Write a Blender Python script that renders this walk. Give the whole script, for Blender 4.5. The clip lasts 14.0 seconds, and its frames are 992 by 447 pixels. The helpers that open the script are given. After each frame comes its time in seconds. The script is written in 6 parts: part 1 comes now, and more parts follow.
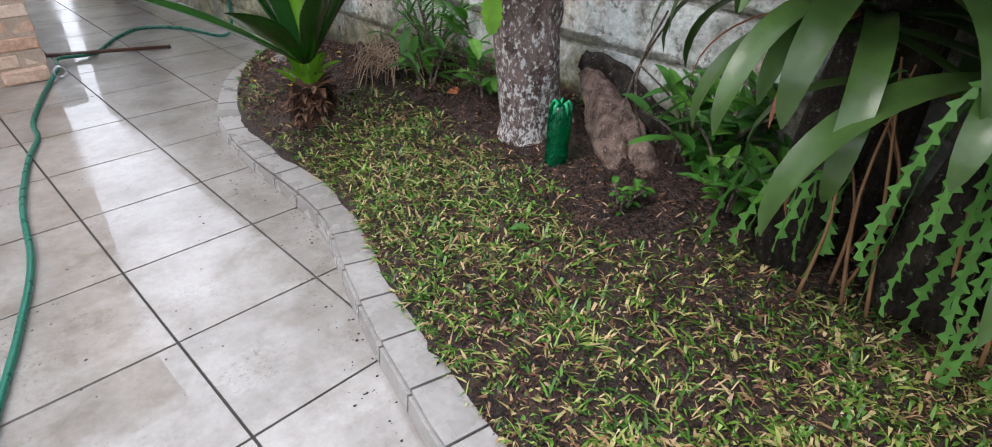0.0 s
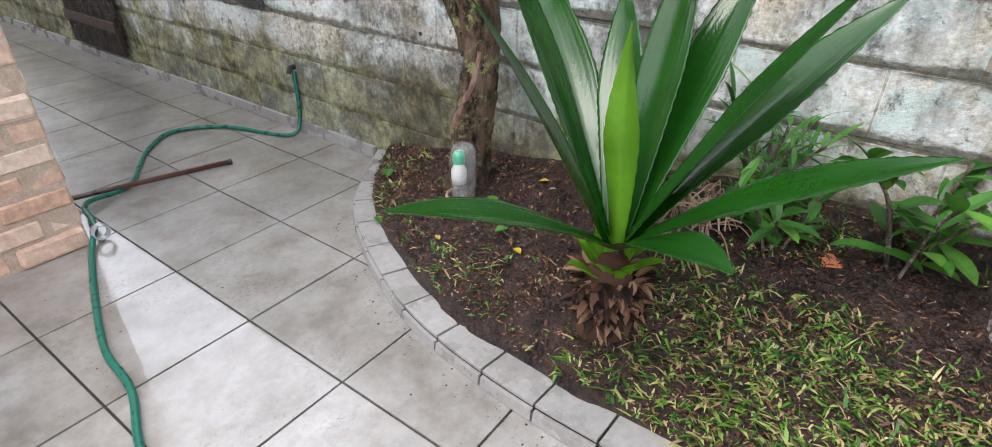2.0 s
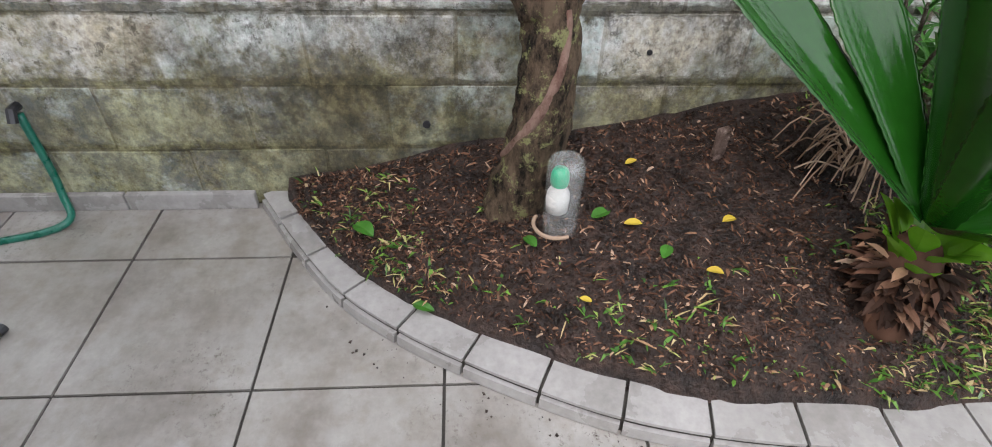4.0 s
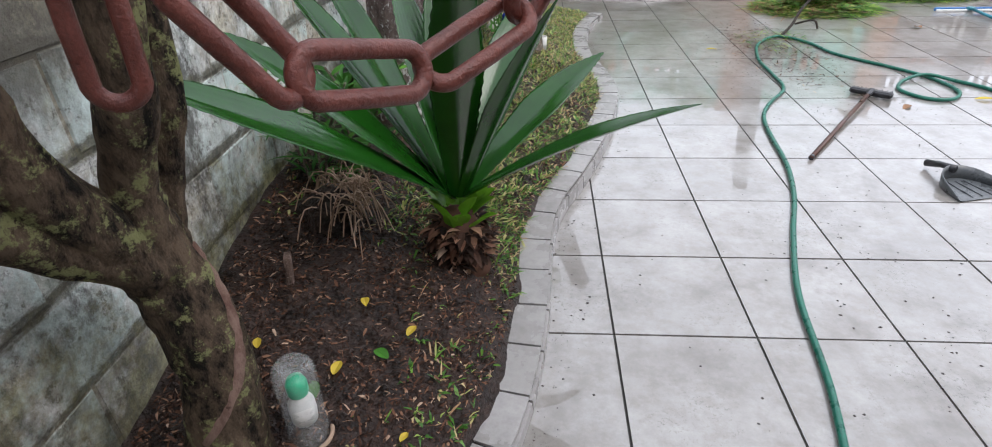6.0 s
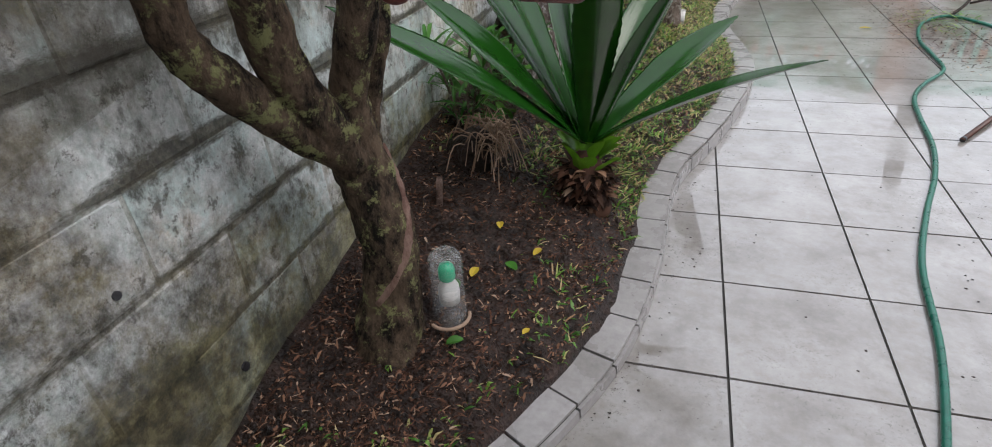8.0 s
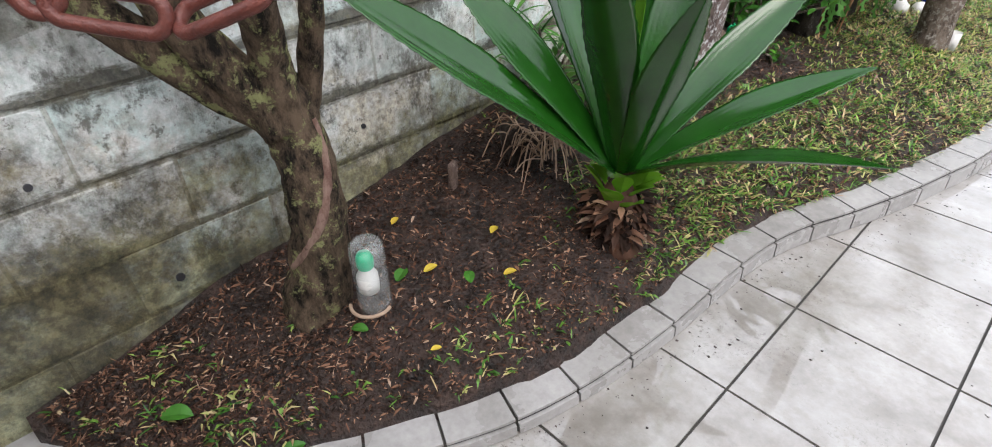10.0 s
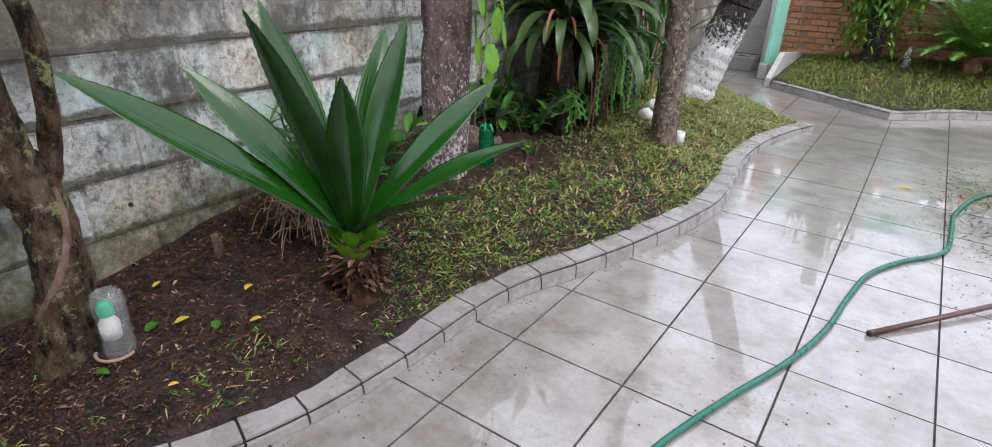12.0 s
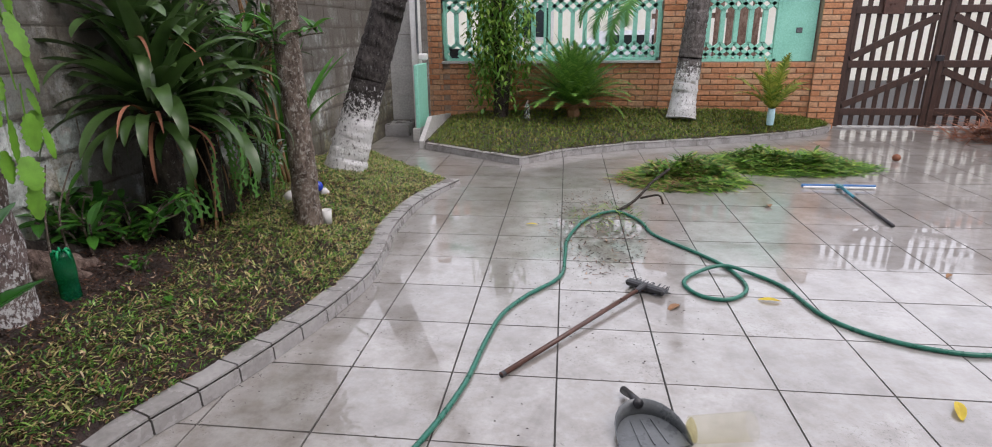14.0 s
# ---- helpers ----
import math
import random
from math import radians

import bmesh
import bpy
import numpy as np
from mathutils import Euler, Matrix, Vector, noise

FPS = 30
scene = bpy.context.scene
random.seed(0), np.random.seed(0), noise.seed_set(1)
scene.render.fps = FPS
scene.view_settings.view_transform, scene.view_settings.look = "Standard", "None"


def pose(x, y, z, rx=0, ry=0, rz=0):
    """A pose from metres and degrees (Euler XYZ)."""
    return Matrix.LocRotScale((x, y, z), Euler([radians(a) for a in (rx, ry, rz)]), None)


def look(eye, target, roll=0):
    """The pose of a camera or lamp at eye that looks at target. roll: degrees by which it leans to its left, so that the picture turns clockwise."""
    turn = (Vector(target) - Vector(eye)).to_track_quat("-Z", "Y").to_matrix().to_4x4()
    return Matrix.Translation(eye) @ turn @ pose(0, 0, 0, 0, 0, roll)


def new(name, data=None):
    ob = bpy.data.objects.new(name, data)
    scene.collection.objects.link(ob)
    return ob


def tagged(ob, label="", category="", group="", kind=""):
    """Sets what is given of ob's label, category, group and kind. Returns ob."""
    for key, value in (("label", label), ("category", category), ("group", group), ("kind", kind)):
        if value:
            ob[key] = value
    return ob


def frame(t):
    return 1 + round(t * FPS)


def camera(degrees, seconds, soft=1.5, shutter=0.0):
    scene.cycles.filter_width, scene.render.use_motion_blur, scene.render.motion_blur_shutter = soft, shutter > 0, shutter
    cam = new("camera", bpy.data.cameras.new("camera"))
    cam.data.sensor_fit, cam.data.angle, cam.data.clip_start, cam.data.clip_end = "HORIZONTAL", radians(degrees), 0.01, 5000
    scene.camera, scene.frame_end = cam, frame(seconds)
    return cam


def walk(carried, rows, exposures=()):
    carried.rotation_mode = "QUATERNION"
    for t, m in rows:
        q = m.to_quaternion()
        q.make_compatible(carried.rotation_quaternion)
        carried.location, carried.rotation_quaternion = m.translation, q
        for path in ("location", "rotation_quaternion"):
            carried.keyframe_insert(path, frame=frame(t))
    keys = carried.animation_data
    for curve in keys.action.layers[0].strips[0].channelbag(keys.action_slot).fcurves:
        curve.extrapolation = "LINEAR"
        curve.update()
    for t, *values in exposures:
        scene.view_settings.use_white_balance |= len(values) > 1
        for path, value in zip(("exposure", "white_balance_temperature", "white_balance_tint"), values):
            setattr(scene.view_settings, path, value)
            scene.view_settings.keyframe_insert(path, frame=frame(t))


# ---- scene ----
cam = camera(80.2, 14.0, soft=1.0)
PATH = [
    (0, (-0.612, 1.044, 1.23), (-1.851, -0.106, 0.16), 2.5),
    (0.5, (-0.627, 0.591, 1.238), (-1.834, -0.643, 0.228), 1.7),
    (1, (-0.622, 0.166, 1.274), (-1.842, -1.073, 0.286), 0.6),
    (1.5, (-0.666, -0.31, 1.268), (-1.963, -1.471, 0.282), 0.2),
    (2, (-0.624, -0.731, 1.276), (-2.009, -1.737, 0.242), 0.7),
    (2.2, (-0.639, -0.879, 1.259), (-2.042, -1.829, 0.197), 0.4),
    (4.3, (-1.087, -2.279, 1.183), (-2.447, -1.8, -0.203), 4.2),
    (4.6, (-1.198, -2.315, 1.143), (-2.266, -1.473, -0.323), 7.9),
    (5, (-1.3, -2.466, 1.157), (-2.029, -1.342, -0.328), 7.6),
    (5.5, (-1.477, -2.674, 1.281), (-1.931, -1.179, 0.033), 2.1),
    (6, (-1.602, -2.812, 1.3), (-1.741, -1.106, 0.266), -1.8),
    (6.5, (-1.615, -2.993, 1.305), (-1.683, -1.237, 0.352), -4.0),
    (7, (-1.6, -3.203, 1.293), (-1.833, -1.423, 0.411), -4.3),
    (7.2, (-1.6, -3.241, 1.288), (-1.921, -1.48, 0.396), -4.4),
    (9.3, (-1.316, -2.645, 1.316), (-2.123, -1.356, 0.016), -4.1),
    (9.5, (-1.205, -2.603, 1.312), (-2.109, -1.336, 0.056), -3.7),
    (10, (-1.043, -2.525, 1.339), (-2.203, -1.404, 0.156), -0.7),
    (10.5, (-0.841, -2.443, 1.32), (-2.262, -1.562, 0.222), 0.5),
    (11, (-0.624, -2.485, 1.324), (-2.104, -1.622, 0.293), 2.3),
    (11.5, (-0.455, -2.526, 1.32), (-1.792, -1.353, 0.405), 2.7),
    (12, (-0.339, -2.501, 1.369), (-1.378, -1.014, 0.527), 1.6),
    (12.5, (-0.229, -2.436, 1.401), (-0.923, -0.714, 0.659), 0.1),
    (13, (-0.136, -2.37, 1.402), (-0.464, -0.506, 0.756), -0.7),
    (13.5, (-0.022, -2.297, 1.398), (-0.109, -0.388, 0.81), -1.1),
    (14, (0.007, -2.188, 1.408), (-0.217, -0.301, 0.784), -0.6),
]
EXPOSURES = [(0, 0.62, 6300, 14), (0.5, 0.65, 6250, 15), (1.0, 0.68, 6250, 15), (2.2, 0.95, 6330, 13), (4.3, 0.95, 6350, 13), (4.7, 0.8, 6350, 13), (5.0, 0.62, 6350, 13),
             (5.5, 0.5, 6300, 13), (6.0, 0.42, 6200, 13), (6.5, 0.26, 6250, 13), (7.2, 0.16, 6300, 14), (9.3, 0.48, 6350, 12), (10.0, 0.85, 6350, 12), (10.5, 1.02, 6350, 12),
             (11.0, 1.02, 6350, 13), (11.5, 0.78, 6300, 14), (12.0, 0.54, 6200, 16), (12.5, 0.48, 6250, 18), (13.5, 0.2, 6400, 18), (14.0, 0.14, 6450, 18)]
walk(cam, [(t, look(eye, target, roll)) for t, eye, target, roll in PATH], EXPOSURES)

# ---- light ----
world = bpy.data.worlds.new("overcast_sky")
scene.world = world
world.use_nodes = True
wt = world.node_tree
wbg = wt.nodes["Background"]
sky = wt.nodes.new("ShaderNodeTexSky")
sky.sky_type = 'NISHITA'
sky.sun_disc = False
sky.sun_elevation, sky.sun_rotation = radians(58), radians(115)
sky.dust_density = 4.0
sky.air_density = 1.0
veil = wt.nodes.new("ShaderNodeMix")
veil.data_type = 'RGBA'
veil.inputs[0].default_value = 0.72
veil.inputs[7].default_value = (11.2, 11.5, 11.9, 1)
wt.links.new(sky.outputs[0], veil.inputs[6])
wt.links.new(veil.outputs[2], wbg.inputs[0])
wbg.inputs[1].default_value = 0.15
sun = new("sun", bpy.data.lights.new("sun", 'SUN'))
sun.data.energy, sun.data.angle, sun.data.color = 0.75, radians(25), (1.0, 0.96, 0.9)
sun.matrix_world = look((6, -3, 10), (0, 0, 0))


# ---- materials ----
def nodes_of(name):
    m = bpy.data.materials.new(name)
    m.use_nodes = True
    t = m.node_tree
    return m, t, t.nodes["Principled BSDF"]


def add(t, kind, **sets):
    n = t.nodes.new("ShaderNode" + kind)
    for k, v in sets.items():
        n.inputs[k.replace("_", " ")].default_value = v
    return n


def spot(t, scale, detail=6.0, rough=0.6, stretch=(1, 1, 1), shift=(0, 0, 0)):
    """Noise in world metres."""
    g = t.nodes.new("ShaderNodeNewGeometry")
    mp = t.nodes.new("ShaderNodeMapping")
    mp.inputs["Scale"].default_value = stretch
    mp.inputs["Location"].default_value = shift
    n = add(t, "TexNoise", Scale=scale, Detail=detail, Roughness=rough)
    t.links.new(g.outputs["Position"], mp.inputs[0])
    t.links.new(mp.outputs[0], n.inputs["Vector"])
    return n.outputs["Fac"]


def ramp(t, fac, stops):
    r = t.nodes.new("ShaderNodeValToRGB")
    e = r.color_ramp.elements
    while len(e) < len(stops):
        e.new(0.5)
    for el, (p, c) in zip(e, stops):
        el.position = p
        el.color = (c, c, c, 1) if isinstance(c, (int, float)) else (*c, 1)
    t.links.new(fac, r.inputs[0])
    return r.outputs[0]


def blend(t, fac, a, b, mode='MIX'):
    m = t.nodes.new("ShaderNodeMix")
    m.data_type, m.blend_type = 'RGBA', mode
    for sock, v in ((0, fac), (6, a), (7, b)):
        if isinstance(v, (int, float)):
            m.inputs[sock].default_value = v
        elif isinstance(v, tuple):
            m.inputs[sock].default_value = (*v, 1)
        else:
            t.links.new(v, m.inputs[sock])
    return m.outputs[2]


def bump(t, b, height, strength, dist=0.01):
    n = add(t, "Bump", Strength=strength, Distance=dist)
    t.links.new(height, n.inputs["Height"])
    t.links.new(n.outputs[0], b.inputs["Normal"])


def rand(t, island=False):
    if island:
        return t.nodes.new("ShaderNodeNewGeometry").outputs["Random Per Island"]
    return t.nodes.new("ShaderNodeObjectInfo").outputs["Random"]


def simple(name, a, b, scale=20.0, rough=0.6, bmp=0.3, dist=0.004, fine=None, metal=0.0, stretch=(1, 1, 1), rr=0.1, coat=0.0, grain=0.35, spec=0.5):
    """Two tones mixed at two scales, with relief and uneven gloss."""
    m, t, p = nodes_of(name)
    n1 = spot(t, scale, stretch=stretch)
    n2 = spot(t, fine or scale * 9, 3, stretch=stretch)
    c = blend(t, ramp(t, n1, [(0.32, 0.0), (0.68, 1.0)]), a, b)
    c = blend(t, grain, c, ramp(t, n2, [(0.3, 0.25), (0.7, 0.75)]), 'OVERLAY')
    t.links.new(c, p.inputs["Base Color"])
    t.links.new(ramp(t, n1, [(0.3, max(0.02, rough - rr)), (0.7, min(1, rough + rr))]), p.inputs["Roughness"])
    p.inputs["Metallic"].default_value = metal
    p.inputs["Coat Weight"].default_value = coat
    p.inputs["Specular IOR Level"].default_value = spec
    bump(t, p, n2, bmp, dist)
    return m


def foliage(name, stops, rough=0.4, spec=0.35, trans=0.25, scale=14.0, coat=0.0):
    """Leaves: each island takes its own tone from the stops."""
    m, t, p = nodes_of(name)
    c = ramp(t, rand(t, True), stops)
    n = spot(t, scale, 4)
    c = blend(t, 0.4, c, ramp(t, n, [(0.3, 0.2), (0.7, 0.8)]), 'OVERLAY')
    t.links.new(c, p.inputs["Base Color"])
    p.inputs["Roughness"].default_value = rough
    p.inputs["Specular IOR Level"].default_value = spec
    p.inputs["Coat Weight"].default_value = coat
    p.inputs["Coat Roughness"].default_value = 0.12
    if trans:
        tr = add(t, "BsdfTranslucent")
        t.links.new(c, tr.inputs["Color"])
        mx = t.nodes.new("ShaderNodeMixShader")
        mx.inputs[0].default_value = trans
        t.links.new(p.outputs[0], mx.inputs[1])
        t.links.new(tr.outputs[0], mx.inputs[2])
        t.links.new(mx.outputs[0], t.nodes["Material Output"].inputs[0])
    bump(t, p, spot(t, 90, 2), 0.15, 0.003)
    return m


def floor_tile():
    m, t, p = nodes_of("wet_floor_tile")
    cloud = spot(t, 5.0, 5, 0.62)
    fine = spot(t, 38.0, 4, 0.7)
    c = ramp(t, cloud, [(0.30, (0.185, 0.163, 0.14)), (0.45, (0.27, 0.251, 0.23)), (0.64, (0.34, 0.325, 0.307))])
    c = blend(t, 0.18, c, ramp(t, fine, [(0.3, 0.25), (0.7, 0.75)]), 'OVERLAY')
    c = blend(t, 0.14, c, ramp(t, rand(t), [(0.0, 0.3), (1.0, 0.7)]), 'OVERLAY')
    c = blend(t, ramp(t, spot(t, 12, 7, 0.7, shift=(2, 7, 0)), [(0.50, 0.0), (0.64, 0.45)]), c, (0.21, 0.185, 0.155))
    dirt = ramp(t, spot(t, 2.1, 8, 0.75, shift=(3, 1, 0)), [(0.50, 0.0), (0.66, 0.9)])
    specks = ramp(t, spot(t, 60, 3, 0.8, shift=(9, 2, 0)), [(0.54, 0.0), (0.64, 0.9)])
    grime = blend(t, 1.0, dirt, specks, 'MULTIPLY')
    c = blend(t, grime, c, (0.07, 0.055, 0.042))
    g = t.nodes.new("ShaderNodeNewGeometry")
    mp = t.nodes.new("ShaderNodeMapping")
    mp.inputs["Location"].default_value = (-0.28 / 0.6, -2.0 / 1.15, 0)
    mp.inputs["Scale"].default_value = (1 / 0.6, 1 / 1.15, 0)
    ln = t.nodes.new("ShaderNodeVectorMath")
    ln.operation = 'LENGTH'
    t.links.new(g.outputs["Position"], mp.inputs[0])
    t.links.new(mp.outputs[0], ln.inputs[0])
    mr = t.nodes.new("ShaderNodeMapRange")
    for i, v in ((1, 0.0), (2, 1.2), (3, 0.12), (4, -0.25)):
        mr.inputs[i].default_value = v
    t.links.new(ln.outputs["Value"], mr.inputs[0])
    ad = t.nodes.new("ShaderNodeMath")
    t.links.new(mr.outputs[0], ad.inputs[0])
    t.links.new(spot(t, 9.0, 9, 0.8, (1, 0.6, 1)), ad.inputs[1])
    c = blend(t, ramp(t, ad.outputs[0], [(0.455, 0.0), (0.60, 0.9)]), c, (0.10, 0.075, 0.057))
    damp = ramp(t, spot(t, 1.7, 8, 0.66, shift=(0.4, 2.2, 0)), [(0.475, 1.0), (0.515, 0.0)])
    c = blend(t, blend(t, 1.0, damp, (0.35, 0.35, 0.35), 'MULTIPLY'), c, blend(t, 1.0, c, (0.66, 0.64, 0.62), 'MULTIPLY'))
    t.links.new(c, p.inputs["Base Color"])
    p.inputs["Roughness"].default_value = 0.28
    p.inputs["Coat Weight"].default_value = 1.0
    p.inputs["Coat IOR"].default_value = 1.7
    t.links.new(ramp(t, damp, [(0.0, 0.16), (0.5, 0.06), (1.0, 0.006)]), p.inputs["Coat Roughness"])
    ripple = spot(t, 26, 3)
    bump(t, p, ripple, 0.04, 0.003)
    cn = add(t, "Bump", Strength=0.10, Distance=0.002)
    t.links.new(spot(t, 16, 2), cn.inputs["Height"])
    t.links.new(cn.outputs[0], p.inputs["Coat Normal"])
    return m


def block_wall(name, tone=1.0):
    m, t, p = nodes_of(name)
    cloud = spot(t, 2.0, 9, 0.68)
    fine = spot(t, 42, 6, 0.75)
    c = ramp(t, cloud, [(0.34, (0.34, 0.30, 0.20)), (0.43, (0.58, 0.54, 0.45)), (0.49, (0.62, 0.61, 0.56)), (0.55, (0.70, 0.75, 0.72))])
    c = blend(t, 0.3, c, ramp(t, rand(t), [(0.0, 0.36), (1.0, 0.72)]), 'OVERLAY')
    c = blend(t, 0.7, c, ramp(t, fine, [(0.34, 0.14), (0.60, 0.85)]), 'OVERLAY')
    mint = blend(t, 1.0, ramp(t, rand(t), [(0.6, 0.0), (0.72, 0.75)]), ramp(t, spot(t, 7, 8, 0.7, shift=(1, 4, 2)), [(0.42, 0.0), (0.54, 1.0)]), 'MULTIPLY')
    c = blend(t, mint, c, (0.62, 0.76, 0.73))
    pale = ramp(t, spot(t, 75, 4, 0.8, (1, 0.6, 1.4), (6, 2, 2)), [(0.60, 0.0), (0.66, 0.6)])
    c = blend(t, pale, c, (0.72, 0.71, 0.66))
    pits = ramp(t, spot(t, 16, 10, 0.82, shift=(5, 5, 5)), [(0.55, 0.0), (0.60, 0.75)])
    c = blend(t, pits, c, (0.085, 0.078, 0.062))
    mould = ramp(t, spot(t, 3.0, 10, 0.8, (1, 1, 0.7), (2, 5, 1)), [(0.53, 0.0), (0.61, 0.85)])
    c = blend(t, mould, c, (0.06, 0.056, 0.046))
    if name:
        g = t.nodes.new("ShaderNodeNewGeometry")
        s = t.nodes.new("ShaderNodeSeparateXYZ")
        t.links.new(g.outputs["Position"], s.inputs[0])
        # dark streaks that cling to the bed joints
        pp = t.nodes.new("ShaderNodeMath")
        pp.operation = 'PINGPONG'
        off = t.nodes.new("ShaderNodeMath")
        off.inputs[1].default_value = -0.012
        t.links.new(s.outputs[2], off.inputs[0])
        t.links.new(off.outputs[0], pp.inputs[0])
        pp.inputs[1].default_value = 0.1035
        mj = t.nodes.new("ShaderNodeMapRange")
        for i, v in ((1, 0.0), (2, 0.045), (3, 0.21), (4, -0.14)):
            mj.inputs[i].default_value = v
        t.links.new(pp.outputs[0], mj.inputs[0])
        aj = t.nodes.new("ShaderNodeMath")
        t.links.new(mj.outputs[0], aj.inputs[0])
        t.links.new(spot(t, 5.0, 9, 0.78, (1, 0.5, 1.6), (3, 3, 6)), aj.inputs[1])
        c = blend(t, ramp(t, aj.outputs[0], [(0.52, 0.0), (0.64, 0.9)]), c, ramp(t, spot(t, 30, 6, 0.8, shift=(2, 2, 2)), [(0.42, (0.05, 0.047, 0.036)), (0.62, (0.19, 0.18, 0.135))]))
        # rain mould below the coping
        mt = t.nodes.new("ShaderNodeMapRange")
        for i, v in ((1, 0.75), (2, 1.4), (3, 0.0), (4, 0.28)):
            mt.inputs[i].default_value = v
        t.links.new(s.outputs[2], mt.inputs[0])
        at = t.nodes.new("ShaderNodeMath")
        t.links.new(mt.outputs[0], at.inputs[0])
        t.links.new(spot(t, 2.4, 9, 0.74, (1, 1, 0.6), (8, 1, 2)), at.inputs[1])
        c = blend(t, ramp(t, at.outputs[0], [(0.54, 0.0), (0.72, 0.85)]), c, (0.085, 0.078, 0.062))
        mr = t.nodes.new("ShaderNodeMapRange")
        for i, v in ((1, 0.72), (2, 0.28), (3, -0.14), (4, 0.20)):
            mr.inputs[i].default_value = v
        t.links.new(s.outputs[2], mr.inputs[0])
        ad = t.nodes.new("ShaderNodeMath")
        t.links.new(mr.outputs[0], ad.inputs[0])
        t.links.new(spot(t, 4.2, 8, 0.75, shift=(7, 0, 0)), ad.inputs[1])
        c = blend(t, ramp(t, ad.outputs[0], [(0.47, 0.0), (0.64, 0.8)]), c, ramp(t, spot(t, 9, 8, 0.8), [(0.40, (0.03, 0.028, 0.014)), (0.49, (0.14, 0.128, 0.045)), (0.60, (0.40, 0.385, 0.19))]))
        # black mould and painted-in shade behind the twisted tree, mould along the passage foot
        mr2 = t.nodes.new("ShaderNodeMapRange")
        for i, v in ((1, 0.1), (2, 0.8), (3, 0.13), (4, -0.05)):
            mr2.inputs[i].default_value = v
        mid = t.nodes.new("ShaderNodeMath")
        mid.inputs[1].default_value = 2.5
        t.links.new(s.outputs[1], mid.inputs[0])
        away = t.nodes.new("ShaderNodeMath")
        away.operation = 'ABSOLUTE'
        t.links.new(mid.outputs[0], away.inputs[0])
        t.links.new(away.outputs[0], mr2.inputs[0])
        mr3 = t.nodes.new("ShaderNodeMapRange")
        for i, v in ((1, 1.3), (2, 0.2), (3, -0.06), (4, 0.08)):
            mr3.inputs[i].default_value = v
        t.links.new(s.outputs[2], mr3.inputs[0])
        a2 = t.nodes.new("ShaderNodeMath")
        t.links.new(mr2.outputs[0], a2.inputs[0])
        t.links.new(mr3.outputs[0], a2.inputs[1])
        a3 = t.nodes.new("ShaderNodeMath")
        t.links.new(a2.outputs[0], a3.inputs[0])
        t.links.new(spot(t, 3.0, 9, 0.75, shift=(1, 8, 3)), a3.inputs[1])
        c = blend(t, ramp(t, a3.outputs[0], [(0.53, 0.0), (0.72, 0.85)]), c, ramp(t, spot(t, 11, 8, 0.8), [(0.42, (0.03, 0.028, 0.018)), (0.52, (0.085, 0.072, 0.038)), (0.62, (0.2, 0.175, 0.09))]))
        # old dark mould higher up behind the bromeliads
        mr4 = t.nodes.new("ShaderNodeMapRange")
        for i, v in ((1, -0.2), (2, 0.9), (3, -0.1), (4, 0.16)):
            mr4.inputs[i].default_value = v
        t.links.new(s.outputs[1], mr4.inputs[0])
        a4 = t.nodes.new("ShaderNodeMath")
        t.links.new(mr4.outputs[0], a4.inputs[0])
        t.links.new(spot(t, 2.2, 9, 0.72, shift=(4, 3, 9)), a4.inputs[1])
        c = blend(t, ramp(t, a4.outputs[0], [(0.50, 0.0), (0.66, 0.85)]), c, (0.085, 0.07, 0.055))
    if tone < 1:
        c = blend(t, 1.0, c, (tone, tone * 0.98, tone * 0.93), 'MULTIPLY')
    t.links.new(c, p.inputs["Base Color"])
    p.inputs["Roughness"].default_value = 0.88
    bump(t, p, blend(t, 0.5, fine, spot(t, 14, 6, 0.7)), 0.9, 0.016)
    return m


def brick_mat(name, a, b, c3):
    m, t, p = nodes_of(name)
    c = ramp(t, rand(t), [(0.0, a), (0.55, b), (1.0, c3)])
    n = spot(t, 30, 6, 0.7)
    c = blend(t, 0.6, c, ramp(t, n, [(0.28, 0.2), (0.72, 0.8)]), 'OVERLAY')
    lime = ramp(t, spot(t, 6, 7, 0.75), [(0.58, 0.0), (0.72, 0.5)])
    c = blend(t, lime, c, (0.42, 0.37, 0.31))
    t.links.new(c, p.inputs["Base Color"])
    p.inputs["Roughness"].default_value = 0.82
    bump(t, p, n, 0.5, 0.006)
    return m


